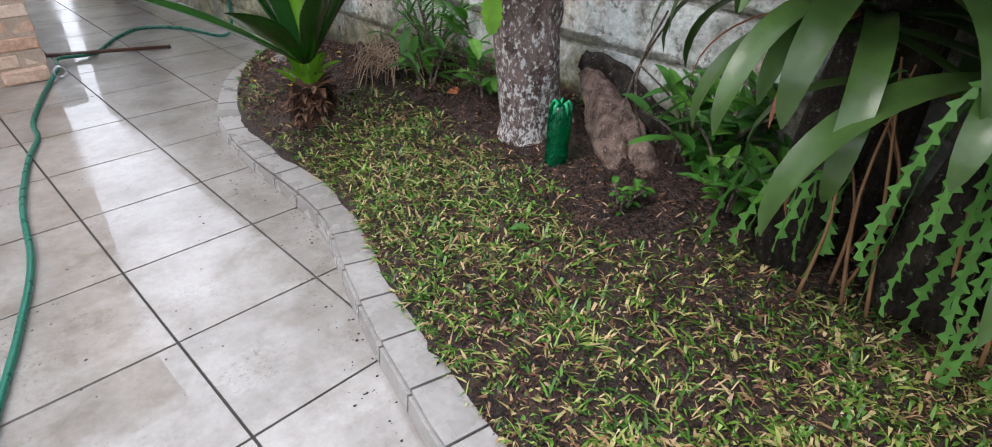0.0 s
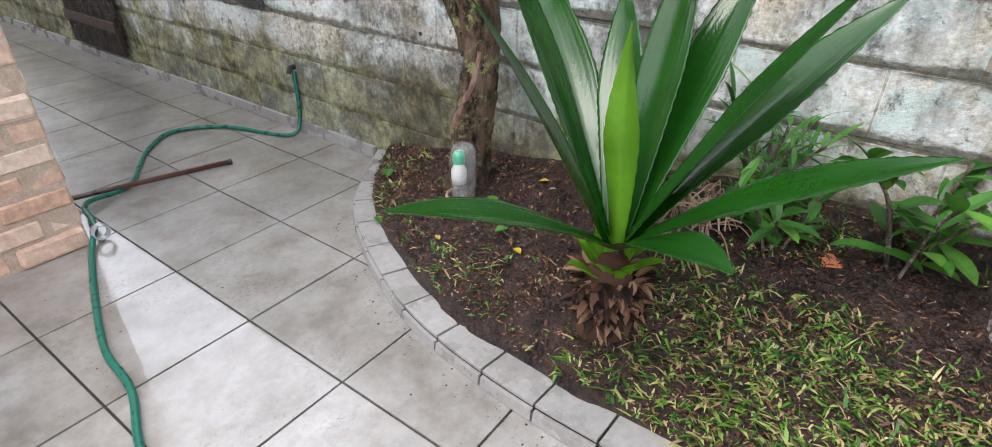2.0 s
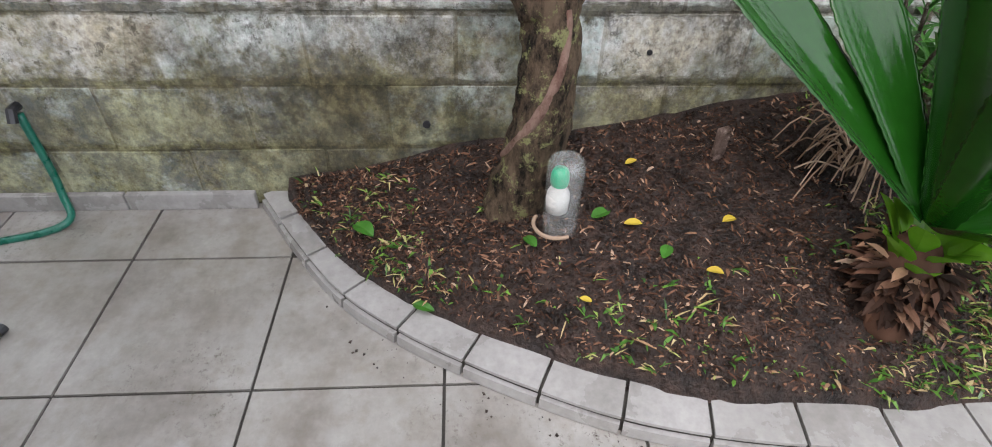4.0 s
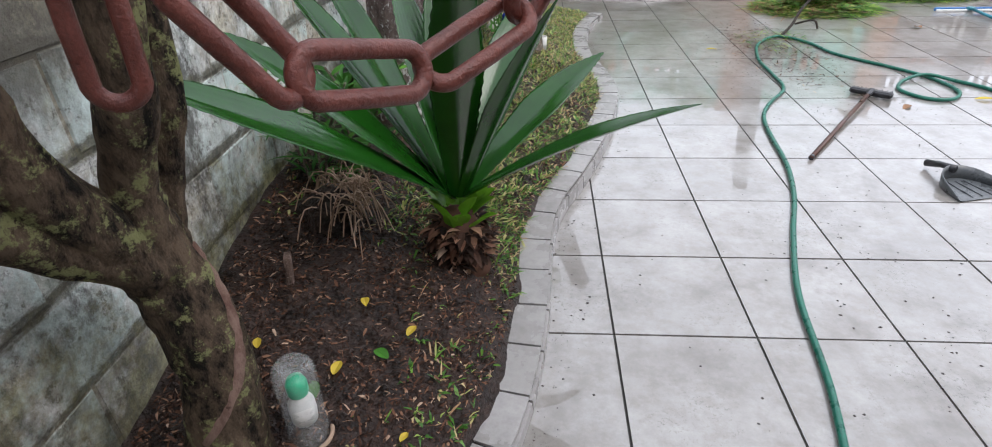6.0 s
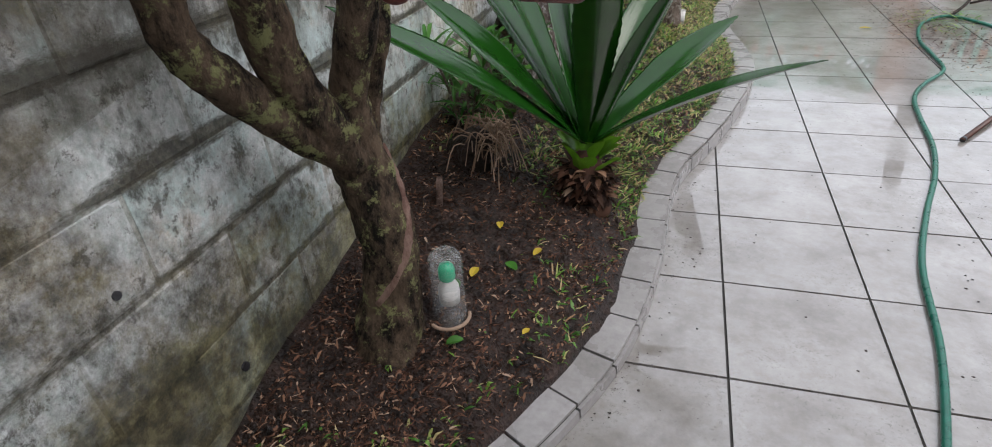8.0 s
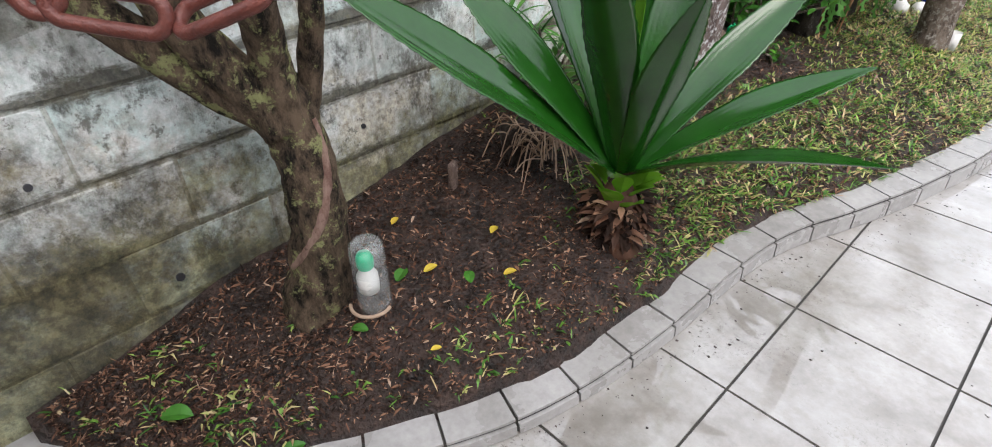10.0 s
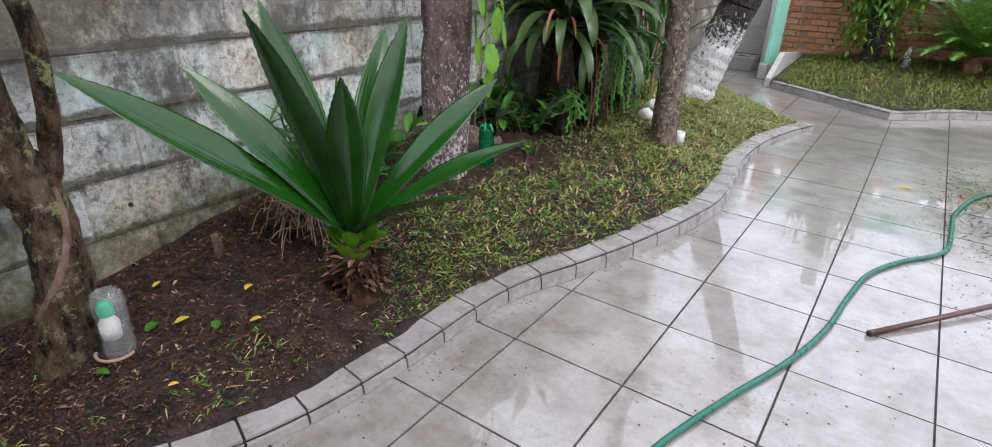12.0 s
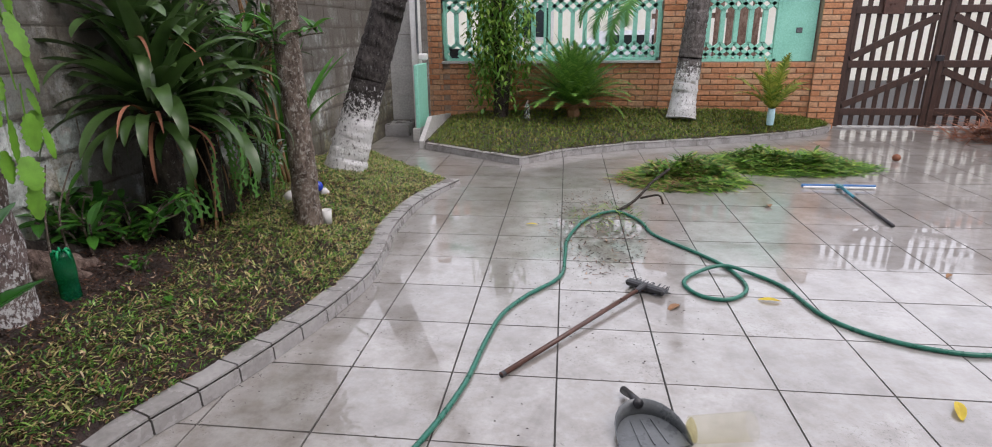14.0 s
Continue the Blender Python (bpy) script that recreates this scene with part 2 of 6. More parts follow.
def bark(name, a, b, patch, amount, cut=None, paint=(0.74, 0.73, 0.72), cover=0.5, fleck=34, soft=0.0, patch_scale=38):
    """Bark in two tones with lichen patches; cut: height up to which flaking limewash lies on it."""
    m, t, p = nodes_of(name)
    n = spot(t, 22, 9, 0.78, (1, 1, 0.45))
    c = blend(t, ramp(t, n, [(0.40, 0.0), (0.58, 1.0)]), a, b)
    w = ramp(t, spot(t, patch_scale, 9, 0.8), [(amount, 0.0), (amount + 0.05, 0.9)])
    c = blend(t, w, c, patch)
    if cut is not None:
        g = t.nodes.new("ShaderNodeNewGeometry")
        sx = t.nodes.new("ShaderNodeSeparateXYZ")
        t.links.new(g.outputs["Position"], sx.inputs[0])
        mr = t.nodes.new("ShaderNodeMapRange")
        for i, v in ((1, cut - 0.3 - soft), (2, cut + 0.25 + soft), (3, 0.0), (4, 0.16 if soft else 0.3)):
            mr.inputs[i].default_value = v
        t.links.new(sx.outputs[2], mr.inputs[0])
        sb = t.nodes.new("ShaderNodeMath")
        sb.operation = 'SUBTRACT'
        t.links.new(spot(t, fleck, 9, 0.72 if soft else 0.8, (1, 1, 0.7)), sb.inputs[0])
        t.links.new(mr.outputs[0], sb.inputs[1])
        c = blend(t, ramp(t, sb.outputs[0], [(cover, 0.0), (cover + 0.05, 1.0)]), c, paint)
    t.links.new(c, p.inputs["Base Color"])
    p.inputs["Roughness"].default_value = 0.8
    p.inputs["Specular IOR Level"].default_value = 0.2
    bump(t, p, spot(t, 40, 8, 0.75, (1, 1, 0.4)), 1.0, 0.03)
    return m


TILE = floor_tile()
GROUT = simple("dark_grout", (0.025, 0.022, 0.018), (0.05, 0.045, 0.038), 30, 0.6)
CURB = simple("curb_tile", (0.25, 0.238, 0.226), (0.35, 0.338, 0.327), 6, 0.3, 0.08, 0.001, fine=45, rr=0.12, grain=0.22)
SOIL = simple("damp_soil", (0.008, 0.005, 0.004), (0.055, 0.032, 0.024), 14, 0.5, 1.0, 0.03, fine=60, spec=0.45, grain=0.85, rr=0.2)
LITTER = foliage("leaf_litter", [(0.0, (0.014, 0.009, 0.007)), (0.45, (0.05, 0.028, 0.02)), (0.75, (0.14, 0.07, 0.045)), (0.92, (0.28, 0.16, 0.10)), (1.0, (0.46, 0.34, 0.25))], 0.7, spec=0.12, trans=0.1)
GRASS = foliage("coarse_grass", [(0.0, (0.05, 0.13, 0.02)), (0.22, (0.11, 0.25, 0.035)), (0.42, (0.22, 0.36, 0.06)), (0.56, (0.42, 0.45, 0.12)), (0.70, (0.58, 0.48, 0.25)), (0.82, (0.50, 0.32, 0.17)), (0.92, (0.24, 0.13, 0.07)), (1.0, (0.06, 0.035, 0.02))], 0.3, spec=0.5)
GRASSN = foliage("shaded_grass", [(0.0, (0.035, 0.105, 0.018)), (0.30, (0.08, 0.21, 0.028)), (0.52, (0.17, 0.34, 0.05)), (0.66, (0.42, 0.44, 0.15)), (0.79, (0.58, 0.45, 0.25)), (0.9, (0.34, 0.18, 0.1)), (1.0, (0.09, 0.045, 0.028))], 0.3, spec=0.45)
LAWN = foliage("mown_lawn", [(0.0, (0.06, 0.12, 0.018)), (0.5, (0.14, 0.21, 0.032)), (0.8, (0.26, 0.28, 0.06)), (1.0, (0.28, 0.19, 0.07))], 0.6)
CUT = foliage("cut_grass", [(0.0, (0.025, 0.08, 0.014)), (0.35, (0.08, 0.20, 0.025)), (0.7, (0.16, 0.33, 0.035)), (0.88, (0.34, 0.44, 0.09)), (1.0, (0.26, 0.14, 0.06))], 0.5)
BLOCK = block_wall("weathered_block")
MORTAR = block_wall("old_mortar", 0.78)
PLASTER = simple("grey_plaster", (0.38, 0.37, 0.35), (0.50, 0.49, 0.46), 3, 0.8, 0.4, 0.004, fine=40)
WHITE = simple("white_paint", (0.62, 0.61, 0.58), (0.75, 0.74, 0.72), 4, 0.6, 0.3, 0.003)
MINT = simple("mint_paint", (0.24, 0.60, 0.46), (0.30, 0.68, 0.54), 5, 0.45, 0.15, 0.002)
BRICKM = brick_mat("orange_brick", (0.40, 0.17, 0.075), (0.50, 0.24, 0.12), (0.46, 0.28, 0.16))
COLBRICK = brick_mat("old_red_brick", (0.48, 0.29, 0.20), (0.57, 0.40, 0.30), (0.61, 0.47, 0.37))
COLJOINT = simple("column_joint", (0.36, 0.27, 0.20), (0.48, 0.38, 0.30), 20, 0.9, 0.5)
JOINT = simple("brick_joint", (0.24, 0.17, 0.12), (0.34, 0.25, 0.18), 20, 0.9, 0.6)
WOOD = simple("dark_stained_wood", (0.035, 0.018, 0.013), (0.07, 0.035, 0.024), 6, 0.5, 0.3, 0.003, stretch=(8, 8, 1))
RUST = simple("rusty_iron", (0.085, 0.022, 0.016), (0.15, 0.042, 0.03), 30, 0.38, 0.5, 0.003, metal=0.1)
HOSE = simple("green_hose_rubber", (0.006, 0.10, 0.065), (0.012, 0.15, 0.10), 30, 0.32, 0.1, 0.001)
BLACKP = simple("black_plastic", (0.015, 0.015, 0.017), (0.035, 0.035, 0.04), 25, 0.4, 0.2, 0.002)
GREYP = simple("dark_grey_plastic", (0.075, 0.082, 0.087), (0.12, 0.128, 0.133), 9, 0.3, 0.1, 0.001)
BROWNP = simple("brown_lacquered_stick", (0.06, 0.028, 0.02), (0.11, 0.05, 0.035), 12, 0.35, 0.1, 0.001)
BLUEP = simple("blue_plastic", (0.03, 0.12, 0.33), (0.05, 0.2, 0.45), 9, 0.4, 0.1, 0.001)
TEALP = simple("teal_metal", (0.02, 0.16, 0.22), (0.04, 0.24, 0.30), 9, 0.35, 0.1, 0.001)
REDP = simple("red_plastic", (0.4, 0.03, 0.02), (0.5, 0.06, 0.03), 9, 0.4, 0.1, 0.001)
CAPG = simple("green_cap_plastic", (0.0, 0.36, 0.17), (0.01, 0.45, 0.23), 9, 0.35, 0.1, 0.001)
AGAVE = foliage("succulent_leaf", [(0.0, (0.006, 0.043, 0.005)), (0.5, (0.012, 0.072, 0.006)), (1.0, (0.026, 0.115, 0.009))], 0.16, spec=0.5, trans=0.1, scale=6)
AGAVEY = foliage("young_leaf", [(0.0, (0.08, 0.25, 0.015)), (1.0, (0.17, 0.36, 0.025))], 0.25, trans=0.25, scale=6)
BROM = foliage("strap_leaf", [(0.0, (0.018, 0.045, 0.014)), (0.5, (0.04, 0.085, 0.022)), (0.85, (0.085, 0.15, 0.035)), (1.0, (0.2, 0.32, 0.05))], 0.28, spec=0.5, trans=0.15)
SHRUB = foliage("shrub_leaf", [(0.0, (0.03, 0.11, 0.018)), (0.6, (0.06, 0.20, 0.025)), (1.0, (0.13, 0.31, 0.04))], 0.35)
CACT = foliage("flat_cactus_stem", [(0.0, (0.06, 0.20, 0.02)), (0.6, (0.14, 0.32, 0.03)), (1.0, (0.30, 0.46, 0.06))], 0.4)
FISH = foliage("zigzag_cactus_stem", [(0.0, (0.06, 0.19, 0.04)), (1.0, (0.14, 0.33, 0.07))], 0.45)
PALE = foliage("powdery_pale_leaf", [(0.0, (0.16, 0.25, 0.18)), (1.0, (0.36, 0.43, 0.34))], 0.6)
FERN = foliage("feathery_frond", [(0.0, (0.03, 0.12, 0.02)), (0.6, (0.06, 0.2, 0.03)), (1.0, (0.11, 0.28, 0.05))], 0.4)
VINE = foliage("vine_leaf", [(0.0, (0.05, 0.14, 0.018)), (0.6, (0.12, 0.25, 0.03)), (1.0, (0.26, 0.38, 0.06))], 0.4)
YPALM = foliage("yellowing_frond", [(0.0, (0.10, 0.18, 0.02)), (1.0, (0.32, 0.33, 0.05))], 0.45)
DRY = foliage("dry_stalk", [(0.0, (0.12, 0.06, 0.03)), (0.6, (0.26, 0.14, 0.07)), (1.0, (0.40, 0.28, 0.15))], 0.7, trans=0.05)
DRYRED = foliage("dry_red_frond", [(0.0, (0.14, 0.05, 0.03)), (1.0, (0.32, 0.13, 0.07))], 0.7, trans=0.05)
BARKA = bark("limewashed_bark", (0.085, 0.058, 0.052), (0.26, 0.195, 0.178), (0.42, 0.38, 0.36), 0.56, cut=0.85, cover=0.475, fleck=60, soft=0.3)
BARKD = bark("dark_bark", (0.018, 0.014, 0.012), (0.075, 0.06, 0.05), (0.24, 0.24, 0.21), 0.57)
BARKM = bark("mossy_bark", (0.008, 0.006, 0.004), (0.17, 0.12, 0.08), (0.31, 0.32, 0.14), 0.535, patch_scale=15)
BARKW = bark("palm_bark_limewashed", (0.018, 0.015, 0.014), (0.075, 0.065, 0.06), (0.2, 0.2, 0.19), 0.58, cut=0.9, cover=0.40)
BARKB = bark("brown_bark", (0.06, 0.042, 0.03), (0.23, 0.18, 0.145), (0.42, 0.39, 0.34), 0.525)
BARKS = bark("street_palm_bark", (0.06, 0.05, 0.045), (0.17, 0.15, 0.14), (0.3, 0.29, 0.28), 0.56, cut=1.0, cover=0.40)
VINEWOOD = bark("twining_stem", (0.2, 0.11, 0.085), (0.38, 0.25, 0.2), (0.12, 0.07, 0.05), 0.6)
OLDWOOD = bark("rotten_wood", (0.09, 0.06, 0.048), (0.33, 0.235, 0.195), (0.46, 0.36, 0.31), 0.56)
ROOT = foliage("dry_root_fibre", [(0.0, (0.22, 0.14, 0.09)), (1.0, (0.46, 0.34, 0.25))], 0.8, trans=0.0)
CYC = foliage("cycad_frond", [(0.0, (0.06, 0.17, 0.03)), (0.6, (0.14, 0.29, 0.05)), (1.0, (0.26, 0.42, 0.08))], 0.45)
TERRA = simple("terracotta", (0.45, 0.13, 0.045), (0.52, 0.19, 0.08), 12, 0.8, 0.4, 0.003)
ASPH = simple("street_asphalt", (0.045, 0.045, 0.046), (0.075, 0.073, 0.07), 3, 0.85, 0.5, 0.01)
CREAM = simple("cream_facade", (0.80, 0.78, 0.66), (0.85, 0.83, 0.74), 1, 0.8, 0.2, 0.003)
SILVER = simple("silver_car_paint", (0.52, 0.53, 0.55), (0.58, 0.59, 0.61), 2, 0.25, 0.02, 0.001, metal=0.6)
DARKGL = simple("dark_car_glass", (0.02, 0.025, 0.03), (0.03, 0.035, 0.04), 2, 0.06, 0.0, 0.001)
RUBBER = simple("tyre_rubber", (0.015, 0.015, 0.015), (0.03, 0.03, 0.03), 20, 0.8, 0.3)
ROOF = simple("porch_ceiling", (0.26, 0.20, 0.15), (0.33, 0.26, 0.2), 3, 0.7, 0.2)
BLUEG = simple("blue_glaze", (0.01, 0.03, 0.30), (0.02, 0.06, 0.45), 9, 0.1, 0.0)


# ---- mesh building ----
ORIGIN = {}


class Geo:
    """Collects vertices and faces in world metres, then links them as one mesh."""

    def __init__(self):
        self.v, self.f = [], []

    def put(self, verts, faces):
        n = len(self.v)
        self.v.extend(verts)
        self.f.extend([tuple(i + n for i in f) for f in faces])
        return self

    def box(self, c, s, turn=None, bevel=0.0):
        hx, hy, hz = s[0] / 2, s[1] / 2, s[2] / 2
        if bevel:
            b = min(bevel, hx * 0.9, hy * 0.9, hz * 0.9)
            bm = bmesh.new()
            bmesh.ops.create_cube(bm, size=1)
            bmesh.ops.scale(bm, vec=s, verts=bm.verts)
            bmesh.ops.bevel(bm, geom=bm.edges[:] + bm.verts[:], offset=b, segments=1, affect='EDGES')
            vs, fs = [v.co.copy() for v in bm.verts], [tuple(v.index for v in f.verts) for f in bm.faces]
            bm.free()
        else:
            vs = [Vector((x, y, z)) for x in (-hx, hx) for y in (-hy, hy) for z in (-hz, hz)]
            fs = [(0, 1, 3, 2), (4, 6, 7, 5), (0, 4, 5, 1), (2, 3, 7, 6), (0, 2, 6, 4), (1, 5, 7, 3)]
        m = Matrix.Translation(c) @ (turn.to_4x4() if turn else Matrix.Identity(4))
        return self.put([m @ v for v in vs], fs)

    def beam(self, a, b, w, h, up=(0, 0, 1)):
        """A squared bar from a to b, w across and h along up."""
        a, b = Vector(a), Vector(b)
        d = (b - a).normalized()
        s = d.cross(Vector(up)).normalized()
        u = s.cross(d)
        vs = [p + s * (w / 2) * i + u * (h / 2) * j for p in (a, b) for i, j in ((-1, -1), (1, -1), (1, 1), (-1, 1))]
        return self.put(vs, [(0, 1, 2, 3), (7, 6, 5, 4), (0, 4, 5, 1), (1, 5, 6, 2), (2, 6, 7, 3), (3, 7, 4, 0)])

    def tube(self, pts, radii, sides=8, cap=True, lump=0.0, rng=None):
        pts = [Vector(p) for p in pts]
        n = len(pts)
        if isinstance(radii, (int, float)):
            radii = [radii] * n
        vs, fs, side = [], [], None
        for i, p in enumerate(pts):
            d = (pts[min(i + 1, n - 1)] - pts[max(i - 1, 0)]).normalized()
            if side is None:
                side = d.orthogonal().normalized()
            side = (side - d * side.dot(d)).normalized()
            up = d.cross(side)
            for k in range(sides):
                a = 2 * math.pi * k / sides
                r = radii[i] * (1 + (lump * noise.noise(Vector((math.cos(a) * 1.5, math.sin(a) * 1.5, i * 0.45)) + p * 4) if lump else 0))
                vs.append(p + side * math.cos(a) * r + up * math.sin(a) * r)
        for i in range(n - 1):
            for k in range(sides):
                a, b = i * sides + k, i * sides + (k + 1) % sides
                fs.append((a, b, b + sides, a + sides))
        if cap:
            fs.append(tuple(range(sides - 1, -1, -1)))
            fs.append(tuple(range((n - 1) * sides, n * sides)))
        return self.put(vs, fs)

    def leaf(self, base, az, elev, length, width, droop=0.5, fold=0.25, n=9, prof=None, twist=0.0, teeth=0.0):
        """A strap leaf that starts at elev degrees and bends down by droop radians on its way."""
        p = Vector(base)
        e, a = radians(elev), radians(az)
        vs, fs = [], []
        step = length / n
        for i in range(n + 1):
            s = i / n
            ee = e - droop * s * s
            d = Vector((math.cos(a) * math.cos(ee), math.sin(a) * math.cos(ee), math.sin(ee)))
            side = Vector((-math.sin(a), math.cos(a), 0))
            up = d.cross(side)
            if twist:
                q = Matrix.Rotation(twist * s, 3, d)
                side, up = q @ side, q @ up
            w = width * (prof(s) if prof else (min(1, 0.45 + 1.6 * s) * (1 - s ** 3) ** 0.9 if s < 1 else 0.02)) / 2
            if teeth and i % 2:
                w += teeth
            lift = -up * (w * fold)
            vs += [p - side * w - lift, p + Vector((0, 0, 0)), p + side * w - lift]
            p = p + d * step
        for i in range(n):
            o = i * 3
            fs += [(o, o + 1, o + 4, o + 3), (o + 1, o + 2, o + 5, o + 4)]
        return self.put(vs, fs)

    def sword(self, p0, p1, p2, width, fold, n, prof, roll=0.0, teeth=0.0, across=16):
        """A broad fleshy leaf along a bent line, with lengthwise ribs, thickness and toothed margins."""
        vs, fs, w1 = [], [], across + 1
        flat = Vector((p2.x - p0.x, p2.y - p0.y, 0))
        az = math.atan2(flat.y, flat.x)
        for i in range(n + 1):
            s = i / n
            p = p0 * (1 - s) ** 2 + p1 * 2 * s * (1 - s) + p2 * s * s
            d = ((p1 - p0) * (1 - s) + (p2 - p1) * s).normalized()
            side = Vector((-math.sin(az), math.cos(az), 0))
            side = Matrix.Rotation(roll * (0.4 + 0.6 * s), 3, d) @ (side - d * side.dot(d)).normalized()
            up = d.cross(side)
            w = width * prof(s) / 2
            for layer in (1, -1):
                for k in range(w1):
                    u = 2 * k / across - 1
                    ww = w + (teeth if i % 2 and abs(u) == 1 else 0)
                    h = fold * w * (abs(u) ** 1.4) + layer * (0.0045 * (1 - u * u) * (1 - 0.8 * s) + 0.0002) + (0.0026 * (1 if k % 2 else -1) * (1 - u * u) * min(1, 3 - 3 * s) if layer > 0 else 0)
                    vs.append(p + side * u * ww + up * h)
        r = 2 * w1
        for i in range(n):
            for k in range(across):
                o = i * r + k
                fs += [(o, o + 1, o + 1 + r, o + r), (o + w1 + 1, o + w1, o + w1 + r, o + w1 + 1 + r)]
            o = i * r
            fs += [(o + w1, o, o + r, o + w1 + r), (o + across, o + w1 + across, o + w1 + across + r, o + across + r)]
        return self.put(vs, fs)

    def blade(self, base, d, side, length, width, bend):
        """A small three-piece blade of grass or litter."""
        b = Vector(base)
        d, side = Vector(d), Vector(side)
        m = b + d * length * 0.55
        t = b + d * length + Vector((0, 0, -bend * length))
        s = side * width / 2
        return self.put([b - s * 0.7, b + s * 0.7, m + s, m - s, t], [(0, 1, 2, 3), (3, 2, 4)])

    def lathe(self, base, profile, sides=20):
        b = Vector(base)
        vs = [b + Vector((r * math.cos(2 * math.pi * k / sides), r * math.sin(2 * math.pi * k / sides), z)) for r, z in profile for k in range(sides)]
        fs = [(i * sides + k, i * sides + (k + 1) % sides, (i + 1) * sides + (k + 1) % sides, (i + 1) * sides + k)
              for i in range(len(profile) - 1) for k in range(sides)]
        return self.put(vs, fs)

    def obj(self, name, mat, parent=None, label="", base=None, smooth=False):
        o = ORIGIN[parent] if parent else Vector(base or (0, 0, 0))
        me = bpy.data.meshes.new(name)
        me.from_pydata([tuple(Vector(v) - o) for v in self.v], [], self.f)
        me.materials.append(mat)
        if smooth:
            me.polygons.foreach_set("use_smooth", [True] * len(me.polygons))
        me.update()
        ob = new(name, me)
        ORIGIN[ob] = o
        if parent:
            ob.parent = parent
        else:
            ob.location = o
        if label:
            ob["label"] = label
        return ob


def thing(name, at, label, category, group="", kind=""):
    """An empty at the base of a thing, to carry its parts."""
    ob = new(name)
    ob.empty_display_size = 0.1
    ob.location = at
    ORIGIN[ob] = Vector(at)
    return tagged(ob, label, category, group, kind)


def setting(ob, label, category):
    return tagged(ob, label, category, kind="structure")


def spline(pts, per=8):
    """A smooth line through the points."""
    pts = [Vector(p) for p in pts]
    out = []
    for i in range(len(pts) - 1):
        p0, p1, p2, p3 = pts[max(i - 1, 0)], pts[i], pts[i + 1], pts[min(i + 2, len(pts) - 1)]
        for k in range(per):
            t = k / per
            out.append(0.5 * ((2 * p1) + (p2 - p0) * t + (2 * p0 - 5 * p1 + 4 * p2 - p3) * t * t + (3 * p1 - p0 - 3 * p2 + p3) * t ** 3))
    return out + [pts[-1]]


def pieces(parent, name, mesh_list, mat, places):
    """Pieces that share meshes; places are matrices in world metres."""
    o = ORIGIN[parent]
    for i, m in enumerate(places):
        ob = new(name, mesh_list[i % len(mesh_list)])
        ob.parent = parent
        ob.matrix_basis = Matrix.Translation(-o) @ m


def piece_mesh(name, size, bevel, mat, seed, rough=0.0):
    """One bevelled block with slightly uneven faces."""
    r = random.Random(seed)
    g = Geo().box((0, 0, 0), size, bevel=bevel)
    me = bpy.data.meshes.new(name)
    me.from_pydata([tuple(v + Vector((r.uniform(-1, 1), r.uniform(-1, 1), r.uniform(-1, 1))) * rough) for v in g.v], [], g.f)
    me.materials.append(mat)
    me.update()
    return me


# ---- plan of the planted bed ----
TW = 0.45
WALL_X = -2.5
CURB_LINE = [Vector((p.x, p.y, 0)) for p in spline([(x, y, 0) for x, y in (
    (-2.49, -2.83), (-2.29, -2.70), (-2.078, -2.54), (-1.942, -2.38), (-1.836, -2.213), (-1.742, -2.032), (-1.667, -1.856), (-1.618, -1.67),
    (-1.586, -1.475), (-1.567, -1.28), (-1.56, -1.1), (-1.552, -0.92), (-1.53, -0.73), (-1.484, -0.555), (-1.413, -0.384), (-1.346, -0.197),
    (-1.28, 0.006), (-1.228, 0.2), (-1.185, 0.36), (-1.14, 0.6), (-1.105, 0.9), (-1.14, 1.3), (-1.205, 1.75), (-1.205, 2.3), (-1.13, 2.8), (-0.99, 3.26))], 40)]
CX, CY = [p.x for p in CURB_LINE], [p.y for p in CURB_LINE]


def edge(y):
    """x of the kerb's outer edge; past its tip the lawn runs back to the wall."""
    return float(np.interp(y, CY, CX)) if y <= 3.26 else -0.99 - (y - 3.26) * 0.93


def rim(y):
    """Height of the kerb's top, which grows from the wall to the middle of the bed."""
    return float(np.interp(y, [-2.8, -1.6, -1.3, -0.7, -0.4, 1.0, 2.5, 3.3], [0.05, 0.053, 0.06, 0.077, 0.084, 0.084, 0.062, 0.048]))


def soil(x, y):
    top = float(np.interp(y, [-2.8, -2.55, -2.3, -1.96, -1.66, -1.2, -0.5, 1.5, 2.6, 3.4, 4.8], [0.09, 0.14, 0.20, 0.26, 0.31, 0.40, 0.42, 0.42, 0.34, 0.2, 0.1]))
    e = edge(y) - 0.1
    s = min(1.0, max(0.0, (e - x) / max(0.05, e - WALL_X)))
    low = rim(y) - 0.014 if y < 3.2 else 0.03
    low += 0.07 * math.exp(-((x + 1.87) / 0.12) ** 2 - ((y + 1.25) / 0.13) ** 2)
    low += 0.075 * math.exp(-((x + 2.13) / 0.16) ** 2 - ((y + 1.93) / 0.2) ** 2)
    return low + (top - low) * s ** float(np.interp(y, [-1.7, -1.2, 0.0, 0.6], [0.42, 0.6, 0.68, 0.85])) + 0.018 * noise.noise((x * 5, y * 5, 0)) + 0.01 * noise.noise((x * 19, y * 19, 3))


BED2 = [(-1.72, 4.95), (-0.48, 4.12), (0.07, 4.66), (0.85, 5.12), (1.65, 5.40), (2.53, 5.77), (3.30, 6.20), (3.66, 6.52), (3.80, 6.80)]


def edge2(x):
    return float(np.interp(x, [p[0] for p in BED2], [p[1] for p in BED2]))


